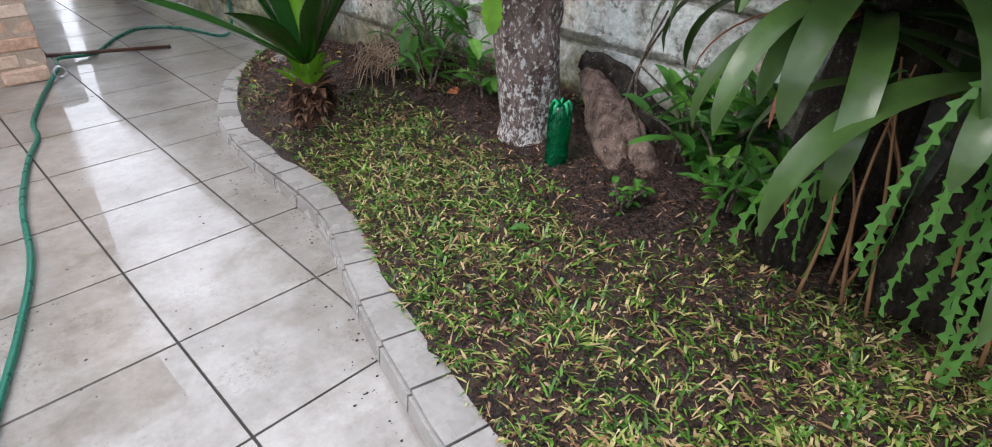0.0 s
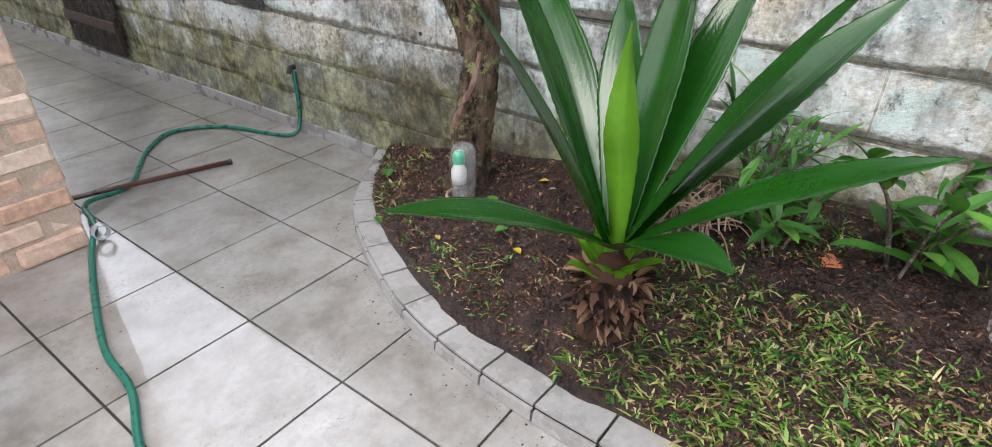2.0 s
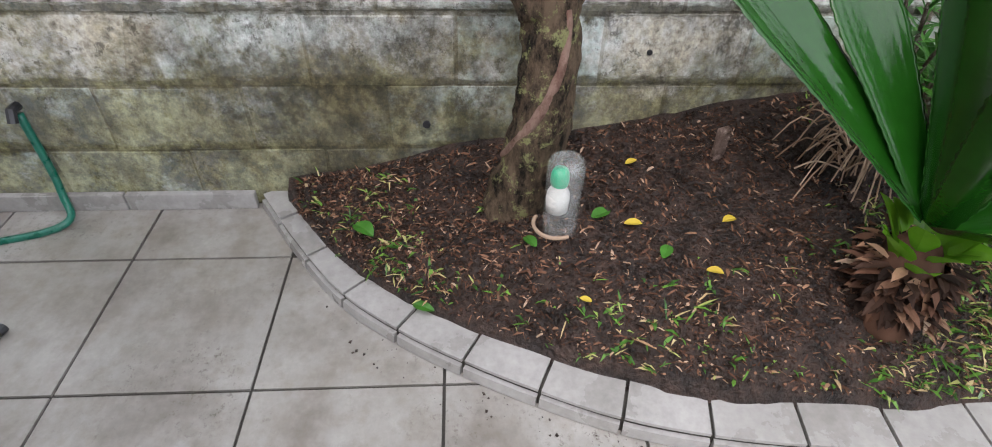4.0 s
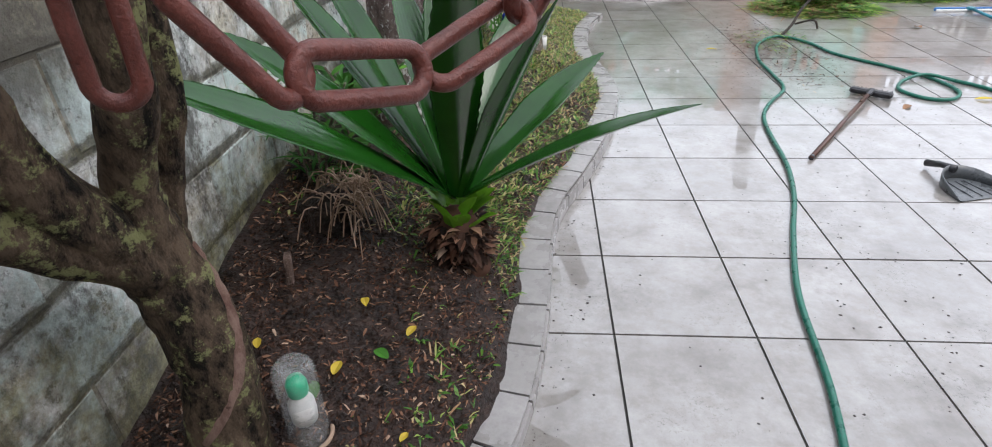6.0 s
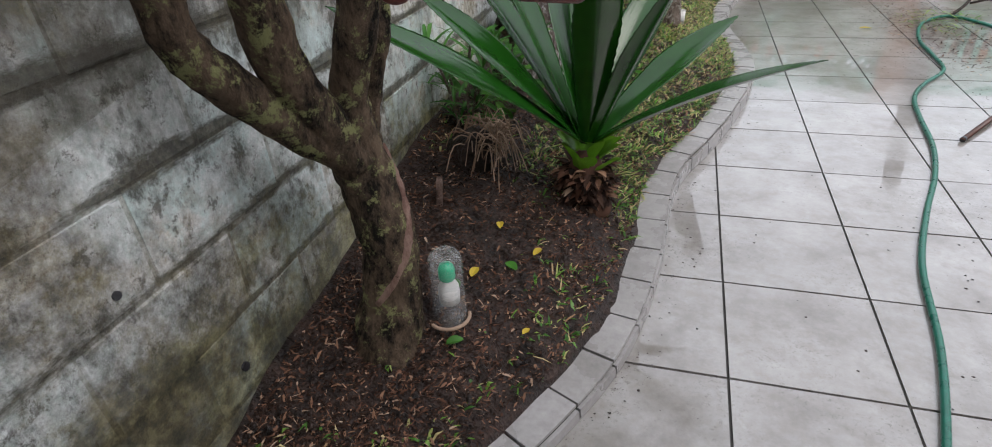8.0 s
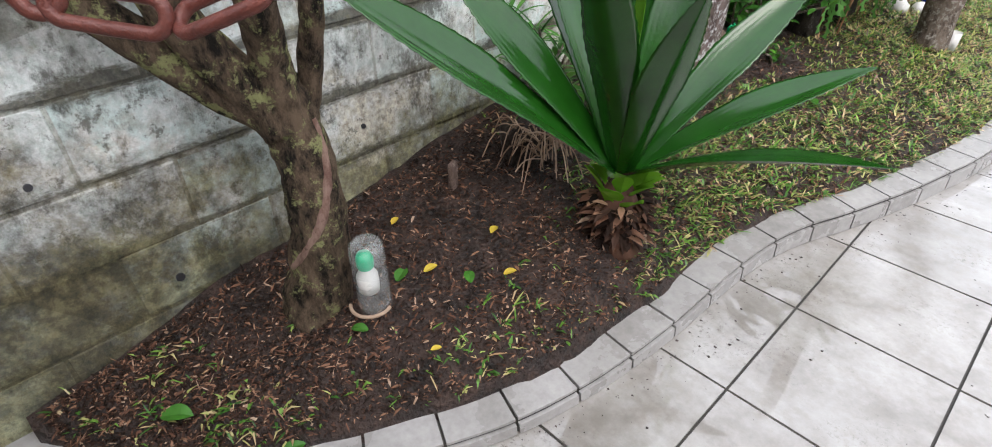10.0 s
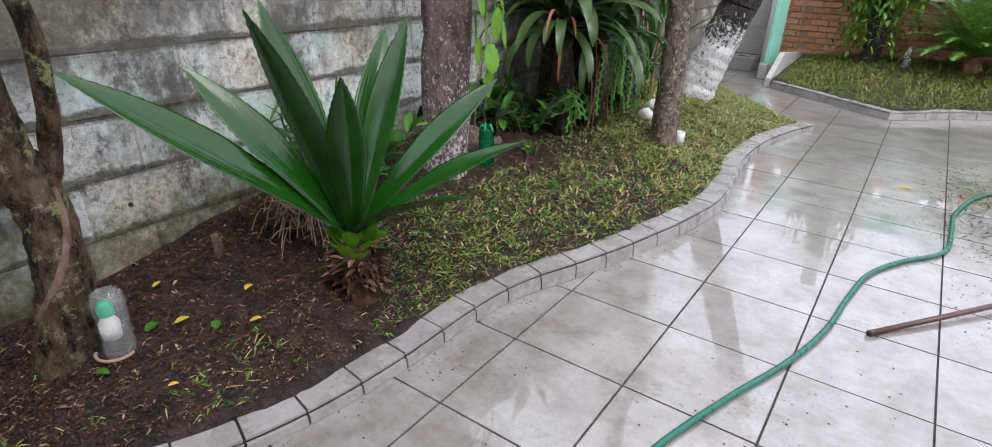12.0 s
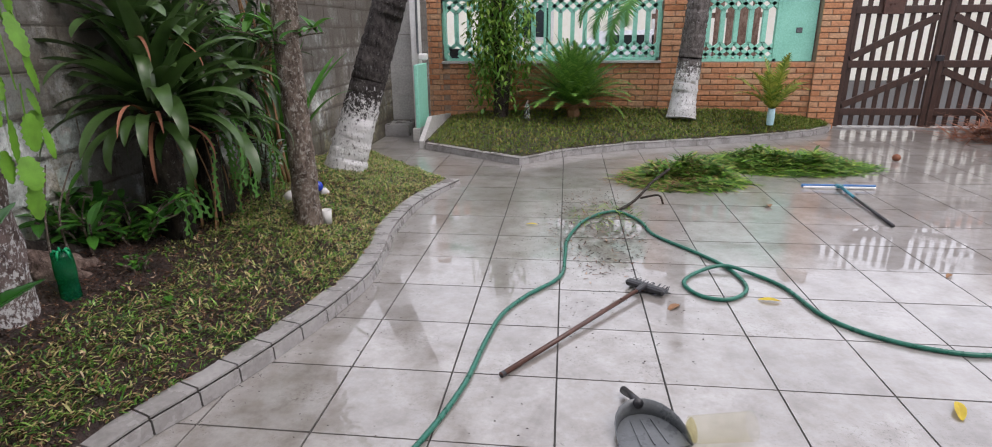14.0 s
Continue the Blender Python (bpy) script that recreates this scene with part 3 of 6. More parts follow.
def soil2(x, y):
    e = edge2(x) + 0.08
    s = min(1.0, max(0.0, (y - e) / max(0.1, 6.85 - e)))
    top = float(np.interp(x, [-1.75, -1.0, 0.5, 2.5, 3.7], [0.16, 0.24, 0.29, 0.27, 0.12]))
    return 0.075 + (top - 0.075) * s ** 0.8 + 0.012 * noise.noise((x * 4, y * 4, 7))


# ---- ground and floor ----
g = Geo()
R = 300
g.put([(-R, -R, -0.06), (R, -R, -0.06), (R, R, -0.06), (-R, R, -0.06)], [(0, 1, 2, 3)])
setting(g.obj("ground", ASPH), "grey asphalt street outside the walls", "ground")
g = Geo().box((3.15, -1.4, -0.03), (11.8, 17.2, 0.046))
floor = setting(g.obj("floor", GROUT), "wet beige ceramic tile yard floor with dark joints", "floor")


def under_bed(x, y):
    if -2.6 < y < 3.3 and x < edge(y) - 0.36:
        return True
    return -1.4 < x < 3.4 and y > edge2(x) + 0.5


rng = random.Random(4)
tile_me = [piece_mesh("tile", (TW - 0.008, TW - 0.008, 0.012), 0.0, TILE, s) for s in (1, 2)]
near, rest = [], Geo()
for i in range(-6, 20):
    for j in range(-22, 16):
        x, y = (i + 0.5) * TW, (j + 0.5) * TW
        if under_bed(x, y):
            continue
        z = -0.006 + rng.uniform(-0.0006, 0.0006)
        if i < 7 and -9 <= j < 10:
            near.append(pose(x, y, z, rng.uniform(-0.08, 0.08), rng.uniform(-0.08, 0.08), 0))
        else:
            rest.box((x, y, z), (TW - 0.008, TW - 0.008, 0.012))

# ---- kerb of the long bed ----
curb = setting(thing("kerb", (-1.5, 0, 0), "low kerb edging faced with pale grey tiles, beside the planted bed", "kerb"), "", "")


def curb_pieces(line, parent, step, width, side, anchor, inner, high):
    """Top and face tiles along a line; side is +1 where the bed lies to the left of the way along it."""
    run = [0.0]
    for k in range(1, len(line)):
        run.append(run[-1] + (line[k] - line[k - 1]).length)
    at = run[min(range(len(line)), key=lambda k: abs(line[k].y - anchor))]
    start = at - step * int(at / step)
    marks = [0] + [int(np.searchsorted(run, start + step * q)) for q in range(400) if 0.06 < start + step * q < run[-1] - 0.06] + [len(line) - 1]

    def normal(k):
        w = max(1, len(line) // 42)
        d = (line[min(k + w, len(line) - 1)] - line[max(k - w, 0)]).normalized()
        return Vector((-d.y, d.x, 0)) * side

    for a, b in zip(marks, marks[1:]):
        ks = [int(round(q)) for q in np.linspace(a, b, 5)]
        pts, nrm = [line[k].copy() for k in ks], [normal(k) for k in ks]
        d = (pts[-1] - pts[0]).normalized() * 0.0042
        pts[0], pts[-1] = pts[0] + d, pts[-1] - d
        jit = rng.uniform(-0.0015, 0.0015)
        for nm, i0, i1, z0, z1, lean in (("top_tile", 0.0, width, -0.010 + jit, jit, 0.0), ("face_tile", -0.009, 0.003, None, -0.0185, 0.003)):
            vs = []
            for q, n in zip(pts, nrm):
                h = high(q.y)
                lo, hi = Vector((0, 0, 0.002 if z0 is None else h + z0)), Vector((0, 0, h + z1))
                vs += [q + n * (i0 - lean) + lo, q + n * i0 + hi, q + n * i1 + hi, q + n * (i1 - lean) + lo]
            fs = [(i * 4 + k, i * 4 + 4 + k, i * 4 + 4 + (k + 1) % 4, i * 4 + (k + 1) % 4) for i in range(4) for k in range(4)]
            Geo().put(vs, fs + [(0, 1, 2, 3), (19, 18, 17, 16)]).obj(nm, CURB, parent)
    core = Geo()
    n = len(line)
    vs = []
    for k in range(n):
        nn, h = normal(k), high(line[k].y) - 0.0115
        vs += [line[k] - nn * 0.004 + Vector((0, 0, -0.02)), line[k] + nn * 0.009 + Vector((0, 0, h)),
               line[k] + nn * (width - 0.006) + Vector((0, 0, h)), line[k] + nn * (width - 0.006) + Vector((0, 0, -0.02))]
    fs = [(i * 4 + k, i * 4 + (k + 1) % 4, i * 4 + 4 + (k + 1) % 4, i * 4 + 4 + k) for i in range(n - 1) for k in range(4)]
    core.put(vs, fs + [(0, 1, 2, 3), (n * 4 - 1, n * 4 - 2, n * 4 - 3, n * 4 - 4)]).obj("core", inner, parent)


curb_pieces(CURB_LINE, curb, 0.193, 0.115, 1, -1.67, GROUT, rim)
curb2 = setting(thing("kerb", (1.0, 5.0, 0), "low tiled kerb round the lawn before the street wall", "kerb"), "", "")
curb_pieces([p for a, b in zip(BED2, BED2[1:]) for p in [Vector((*a, 0)).lerp(Vector((*b, 0)), k / 6) for k in range(6)]] + [Vector((*BED2[-1], 0))], curb2, 0.3, 0.09, 1, 4.12, CURB, lambda y: 0.08)


def sheet(fn, pts):
    """A soil sheet from rows of plan points."""
    ge = Geo()
    w = len(pts[0])
    ge.put([Vector((x, y, fn(x, y))) for row in pts for x, y in row],
           [(r * w + c, r * w + c + 1, (r + 1) * w + c + 1, (r + 1) * w + c) for r in range(len(pts) - 1) for c in range(w - 1)])
    return ge


ys = np.linspace(-2.74, 4.75, 230)
rows = [[(edge(y) - 0.08 + (WALL_X - 0.02 - edge(y) + 0.08) * s, y) for s in np.linspace(0, 1, 40)] for y in ys]
setting(sheet(soil, rows).obj("ground_bed", SOIL, smooth=True), "damp dark brown soil of the planted bed", "soil")
xs = np.linspace(-1.74, 3.78, 90)
rows = [[(x, edge2(x) + 0.06 + (6.9 - edge2(x) - 0.06) * s) for s in np.linspace(0, 1, 24)] for x in xs]
setting(sheet(soil2, rows).obj("ground_lawn", SOIL, smooth=True), "soil under the small front lawn", "soil")

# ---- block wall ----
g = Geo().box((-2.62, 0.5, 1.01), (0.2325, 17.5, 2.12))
wall_w = setting(g.obj("wall_west", MORTAR), "weathered concrete block boundary wall with moss, black mould and some painted-in shade", "wall")
blocks = [piece_mesh("block", (0.06, 0.397, 0.201), 0.004, BLOCK, s, 0.002) for s in range(7)]
bnear, brest = [], Geo()
for c in range(10):
    z = 0.002 + (c + 0.5) * 0.207
    for k in range(-21, 24):
        y = (k + (0.5 if c % 2 else 0)) * 0.402
        m = pose(-2.532 + rng.uniform(-0.002, 0.002), y, z + rng.uniform(-0.004, 0.004), 0, rng.uniform(-0.7, 0.7), rng.uniform(-0.4, 0.4))
        if -4.6 < y < 4.2 and c < 11:
            bnear.append(m)
        elif -8.0 < y < 9.0:
            brest.box(m.translation, (0.06, 0.386, 0.192))
# skirting of the passage
skirt = setting(thing("baseboard", (-2.49, -5.5, 0), "tiled skirting along the foot of the block wall", "skirting"), "", "")
for k in range(14):
    Geo().box((-2.487, -3.05 - 0.4 * k, 0.03), (0.022, 0.394, 0.06), bevel=0.002).obj("skirting_tile", CURB, skirt)

# ---- street wall, pillars, lattices, gate ----
FY = 6.85
g = Geo().box((0.98, FY + 0.13, 0.47), (5.68, 0.22, 0.94))
wall_n = setting(g.obj("wall_north", JOINT), "low orange brick street wall below mint lattices", "wall")
bricks = [piece_mesh("brick", (0.222, 0.03, 0.066), 0.006, BRICKM, s, 0.0025) for s in range(5)]
fr_near = []
for c in range(12):
    for k in range(25):
        x = -1.85 + (k + (0.5 if c % 2 else 0.0)) * 0.232 + 0.1
        if x < 3.78:
            fr_near.append(pose(x, FY + 0.012 + rng.uniform(-0.003, 0.003), 0.04 + c * 0.078))


def brick_pillar(name, x0, x1, y0, depth, height, label, mesh_list, brick_len, pitch, joint=JOINT):
    """A pillar of brick courses on a recessed core."""
    cx, cy = (x0 + x1) / 2, y0 + depth / 2
    core = setting(Geo().box((cx, cy, height / 2), (x1 - x0 - 0.02, depth - 0.02, height)).obj(name, joint, base=(cx, cy, 0)), label, "pillar")
    return core


p1 = brick_pillar("pillar_1", 1.34, 1.78, FY - 0.03, 0.3, 2.3, "orange brick pillar of the street wall", None, 0, 0)
p2 = brick_pillar("pillar_2", 3.46, 3.83, FY - 0.05, 0.34, 2.4, "orange brick gate pillar", None, 0, 0)
p3 = brick_pillar("pillar_3", 6.43, 6.76, FY - 0.05, 0.34, 2.4, "orange brick gate pillar beside a peeling wall", None, 0, 0)
p4 = brick_pillar("pillar_4", -2.06, -1.84, FY - 0.03, 0.3, 2.3, "dark brick pillar at the corner of the street wall", None, 0, 0)
pillar_bricks = []
for ob, x0, x1, y0 in ((p1, 1.34, 1.78, FY - 0.03), (p2, 3.46, 3.83, FY - 0.05), (p3, 6.43, 6.76, FY - 0.05), (p4, -2.06, -1.84, FY - 0.03)):
    places = []
    w = (x1 - x0) / 2
    for c in range(29):
        off = 0.06 if c % 2 else -0.06
        mid = (x0 + x1) / 2 + off
        for a, b in ((x0, mid - 0.004), (mid + 0.004, x1)):
            places.append(pose((a + b) / 2, y0 + 0.005 + rng.uniform(-0.003, 0.003), 0.04 + c * 0.078) @ Matrix.Diagonal(((b - a - 0.008) / 0.222, 1, 1, 1)))
    pillar_bricks.append((ob, places))
g = Geo().box((1.0, FY + 0.1, 2.0), (5.7, 0.24, 0.28))
setting(g.obj("lintel", MINT, base=(1.0, FY, 1.86)), "mint painted beam over the lattice openings", "beam")
setting(Geo().box((-0.25, FY + 0.08, 0.953), (3.2, 0.3, 0.03)).obj("window_sill", PLASTER), "thin concrete sill under the lattice", "sill")


def lattice(x0, x1, z0, z1, label, solid=0.0):
    """Cast screen: tall six-sided slots between rows of small lozenges."""
    t = thing("lattice_screen", ((x0 + x1) / 2, FY + 0.1, z0), label, "lattice")
    y, w, d = FY + 0.1, 0.05, 0.06
    ge = Geo()
    xe = x1 - solid
    n = max(1, round((xe - x0) / 0.182))
    u = (xe - x0) / n
    h = 0.075
    za, zb = z0 + 0.1 + 2 * h, z1 - 0.06 - 2 * h

    def bar(xa, a, xb, b, th=w):
        if x0 - 0.001 <= min(xa, xb) and max(xa, xb) <= xe + 0.001:
            ge.beam((xa, y, a), (xb, y, b), th, d, up=(0, 1, 0))

    for i in range(n + 1):
        x = x0 + i * u
        bar(x, za, x, zb, 0.062)
        for s in (-1, 1):
            for a, hh in ((za, -h), (zb, h)):
                bar(x, a, x + s * u / 2, a + hh)
                bar(x, a + 2 * hh, x + s * u / 2, a + hh)
                bar(x, a + 2 * hh, x + s * u / 2, a + 2.9 * hh)
    ge.obj("screen", MINT, t)
    fr = Geo()
    for a, b in (((x0, z0 + 0.02), (xe, z0 + 0.02)), ((x0, z1 - 0.02), (xe, z1 - 0.02)), ((x0 + 0.02, z0), (x0 + 0.02, z1)), ((xe - 0.02, z0), (xe - 0.02, z1))):
        fr.beam((a[0], y, a[1]), (b[0], y, b[1]), 0.04, 0.09, up=(0, 1, 0))
    fr.obj("frame", MINT, t)
    if solid:
        Geo().box(((xe + x1) / 2, y, (z0 + z1) / 2), (solid - 0.004, 0.08, z1 - z0), bevel=0.004).obj("solid_panel", MINT, t)
        Geo().box((xe + solid * 0.55, y - 0.045, z0 + 0.42), (0.08, 0.012, 0.07), bevel=0.003).obj("letter_slot", GREYP, t)
    return t


lattice(-1.83, -0.30, 0.968, 1.86, "mint green cast lattice screen above the brick wall")
lattice(-0.28, 1.33, 0.968, 1.86, "mint green cast lattice screen, a car behind it")
lattice(1.80, 3.45, 0.945, 1.86, "mint lattice screen with a solid panel and letter slot", solid=0.5)


def gate_leaf(x0, x1, rise):
    t = thing("gate_leaf", ((x0 + x1) / 2, FY + 0.08, 0.03), "dark stained wooden gate leaf with vertical slats and braces", "gate", group="leaves of the driveway gate")
    n = 8
    p = (x1 - x0 - 0.1) / n
    for k in range(n):
        x = x0 + 0.05 + p * (k + 0.5)
        Geo().box((x, FY + 0.10, 1.12), (0.064, 0.022, 2.16), bevel=0.004).obj("slat", WOOD, t)
    for x in (x0 + 0.035, x1 - 0.035):
        Geo().box((x, FY + 0.07, 1.12), (0.07, 0.06, 2.18), bevel=0.005).obj("stile", WOOD, t)
    for z in (0.24, 0.90, 1.62):
        Geo().box(((x0 + x1) / 2, FY + 0.068, z), (x1 - x0 - 0.142, 0.04, 0.10), bevel=0.005).obj("rail", WOOD, t)
    for z0, z1 in ((0.29, 0.85), (0.95, 1.57)):
        a, b = (x0 + 0.09, x1 - 0.09) if rise else (x1 - 0.09, x0 + 0.09)
        Geo().beam((a, FY + 0.066, z0 + 0.04), (b, FY + 0.066, z1 - 0.04), 0.09, 0.035, up=(0, 1, 0)).obj("brace", WOOD, t)
    return t


gl = gate_leaf(3.86, 5.10, True)
gr = gate_leaf(5.12, 6.41, False)
Geo().box((4.40, FY + 0.03, 1.66), (0.26, 0.03, 0.2), bevel=0.004).obj("letter_box", BROWNP, gl)
Geo().box((5.11, FY + 0.03, 0.98), (0.10, 0.04, 0.08), bevel=0.005).obj("lock", BLACKP, gr)
setting(Geo().box((5.1, FY + 0.1, 0.012), (2.7, 0.2, 0.02)).obj("threshold", CURB), "pale threshold strip under the gate", "threshold")

# peeling wall beyond the gate, closing walls round the yard
setting(Geo().box((7.9, FY + 0.1, 1.2), (2.2, 0.25, 2.4)).obj("wall_north_east", PLASTER, base=(7.9, FY, 0)), "peeling grey plaster wall past the gate", "wall")
setting(Geo().box((9.05, -1.4, 1.2), (0.2, 17.0, 2.4)).obj("wall_east", PLASTER, base=(9.05, 0, 0)), "plain plastered wall at the side of the yard", "wall")
# assumed house walls and porch ceiling, white to bounce light into the passage
setting(Geo().box((3.9, -6.6, 1.5), (10.4, 0.2, 3.0)).obj("wall_south", WHITE, base=(3.9, -6.6, 0)), "assumed house wall behind the porch, white to bounce light", "wall")
setting(Geo().box((-1.2, -8.2, 1.5), (0.2, 3.1, 3.0)).obj("wall_house_side", WHITE, base=(-1.2, -8.2, 0)), "assumed house wall along the passage, white to bounce light", "wall")
setting(Geo().box((-1.9, -9.8, 1.2), (1.4, 0.2, 2.4)).obj("wall_passage_end", MORTAR, base=(-1.9, -9.8, 0)), "dark wall at the end of the passage", "wall")
setting(Geo().box((3.9, -4.85, 2.76), (10.5, 3.5, 0.12)).obj("ceiling", WHITE, base=(3.9, -4.85, 2.7)), "assumed porch ceiling carried by the brick column, white to bounce light", "ceiling")

# corner by the street wall: grey panels, step, board, low slanting wall
g = thing("wall_corner", (-2.4, 6.3, 0), "grey slab panels closing the corner past the leaning palm", "wall", kind="structure")
for z0, z1 in ((0.17, 0.52), (0.525, 0.93), (0.935, 1.36), (1.365, 2.3)):
    Geo().box((-2.42, 6.33, (z0 + z1) / 2), (0.64, 0.05, z1 - z0), bevel=0.003).obj("panel", PLASTER, g)
setting(Geo().box((-2.44, 6.08, 0.08), (0.56, 0.46, 0.165), bevel=0.006).obj("step", CURB, base=(-2.44, 6.08, 0)), "pale tiled step at the foot of the panels", "step")
setting(Geo().box((-2.08, 6.2, 1.1), (0.10, 0.22, 2.2), bevel=0.008).obj("post_wall", WHITE, base=(-2.08, 6.2, 0)), "narrow white painted wall end with a drain pipe", "wall")
pipe = thing("drain_pipe", (-2.0, 6.07, 0.98), "thin dark curved pipe on the white wall end", "pipe")
Geo().tube(spline([(-2.02, 6.07, 2.0), (-2.03, 6.07, 1.35), (-2.02, 6.05, 1.12), (-1.96, 6.02, 1.08)], 6), 0.016, 8).obj("tube", GREYP, pipe, smooth=True)
Geo().box((-1.95, 6.02, 1.07), (0.12, 0.1, 0.09), bevel=0.015).obj("box", WHITE, pipe)
board = thing("painted_board", (-1.93, 5.75, 0.1), "mint painted board standing beside the low wall", "board")
Geo().box((-1.93, 5.75, 0.58), (0.05, 0.55, 0.82), bevel=0.006).obj("panel", MINT, board)
Geo().box((-1.95, 5.75, 0.09), (0.10, 0.6, 0.18), bevel=0.006).obj("foot", PLASTER, board)
g = Geo()
g.put([(-1.80, 4.98, 0.0), (-1.80, 6.8, 0.0), (-1.80, 6.8, 0.2), (-1.80, 5.5, 0.33), (-1.80, 4.98, 0.10),
       (-1.74, 4.98, 0.0), (-1.74, 6.8, 0.0), (-1.74, 6.8, 0.2), (-1.74, 5.5, 0.33), (-1.74, 4.98, 0.10)],
      [(4, 3, 2, 1, 0), (5, 6, 7, 8, 9), (0, 1, 6, 5), (1, 2, 7, 6), (2, 3, 8, 7), (3, 4, 9, 8), (4, 0, 5, 9)])
setting(g.obj("wall_low", PLASTER, base=(-1.76, 5.8, 0)), "low whitewashed wall end slanting down to the kerb", "wall")

# ---- brick column of the porch ----
CXA, CXB, CYA, CYB = -1.25, -0.9, -3.5, -3.14
col = setting(Geo().box((-1.075, -3.32, 1.35), (0.347, 0.347, 2.7)).obj("column", COLJOINT, base=(-1.075, -3.32, 0)), "old red brick porch column with worn rounded bricks", "column")
cb = [piece_mesh("brick", (0.226, 0.11, 0.076), 0.010, COLBRICK, s, 0.004) for s in range(6)]
col_places = []
for c in range(31):
    z = 0.045 + c * 0.087
    k = 0.012 if c == 0 else 0.0
    for q in range(4):
        a = q * 90 + (90 if c % 2 else 0)
        flip = 1 if c % 2 else -1
        col_places.append(pose(-1.075, -3.32, z, 0, 0, a) @ pose(flip * 0.060, 0.125 + k + rng.uniform(-0.004, 0.004), 0, rng.uniform(-1.5, 1.5), 0, rng.uniform(-1, 1)))

# ---- street outside ----
car = thing("parked_car", (1.2, 10.3, -0.06), "silver hatchback parked in the street behind the lattice", "car")
g = Geo()
prof = [(-2.0, 0.35), (-2.05, 0.75), (-1.2, 0.95), (-0.6, 1.42), (0.9, 1.46), (1.6, 1.0), (2.0, 0.9), (2.02, 0.35)]
for s in (-0.8, 0.8):
    g.v += [Vector((1.2 + x, 10.3 + s * (0.82 if z > 1.2 else 1), z - 0.06)) for x, z in prof]
n = len(prof)
g.f += [tuple(range(n)), tuple(range(2 * n - 1, n - 1, -1))] + [(i, i + n, (i + 1) % n + n, (i + 1) % n) for i in range(n)]
g.obj("body", SILVER, car)
for x, w in ((-0.1, 0.75), (0.72, 0.7)):
    Geo().box((1.2 + x, 9.57, 1.13), (w, 0.02, 0.34), bevel=0.008).obj("side_window", DARKGL, car)
for x in (-1.25, 1.3):
    for s in (-0.72, 0.72):
        wh = Geo().tube([(1.2 + x, 10.3 + s - 0.1, 0.25), (1.2 + x, 10.3 + s + 0.1, 0.25)], 0.31, 20).obj("wheel", RUBBER, car)
        Geo().tube([(1.2 + x, 10.3 + s - 0.105, 0.25), (1.2 + x, 10.3 + s + 0.105, 0.25)], 0.19, 16).obj("rim", SILVER, wh)
house = thing("house_across", (2.0, 16.0, -0.06), "pale cream house front across the street", "house")
Geo().box((2.0, 17.0, 1.9), (24, 2.0, 3.9)).obj("wall", CREAM, house)
Geo().box((2.0, 16.8, 4.0), (25, 3.0, 0.3)).obj("roof", TERRA, house)
for x in (-5, -1, 3, 7):
    w = Geo().box((x, 15.98, 1.6), (1.2, 0.06, 1.0)).obj("window", WHITE, house)
    Geo().box((x, 15.94, 1.6), (1.0, 0.02, 0.8)).obj("pane", DARKGL, w)
fence = thing("plank_fence", (2.4, 8.3, -0.06), "reddish brown plank fence seen through the lattice slots", "fence")
for k in range(9):
    Geo().box((1.5 + k * 0.19, 8.3, 0.98), (0.13, 0.03, 2.1), bevel=0.004).obj("plank", VINEWOOD, fence)
for z in (0.5, 1.6):
    Geo().box((2.26, 8.33, z), (1.75, 0.03, 0.08), bevel=0.003).obj("rail", VINEWOOD, fence)


# ---- planted bed: trees ----
rng = random.Random(11)


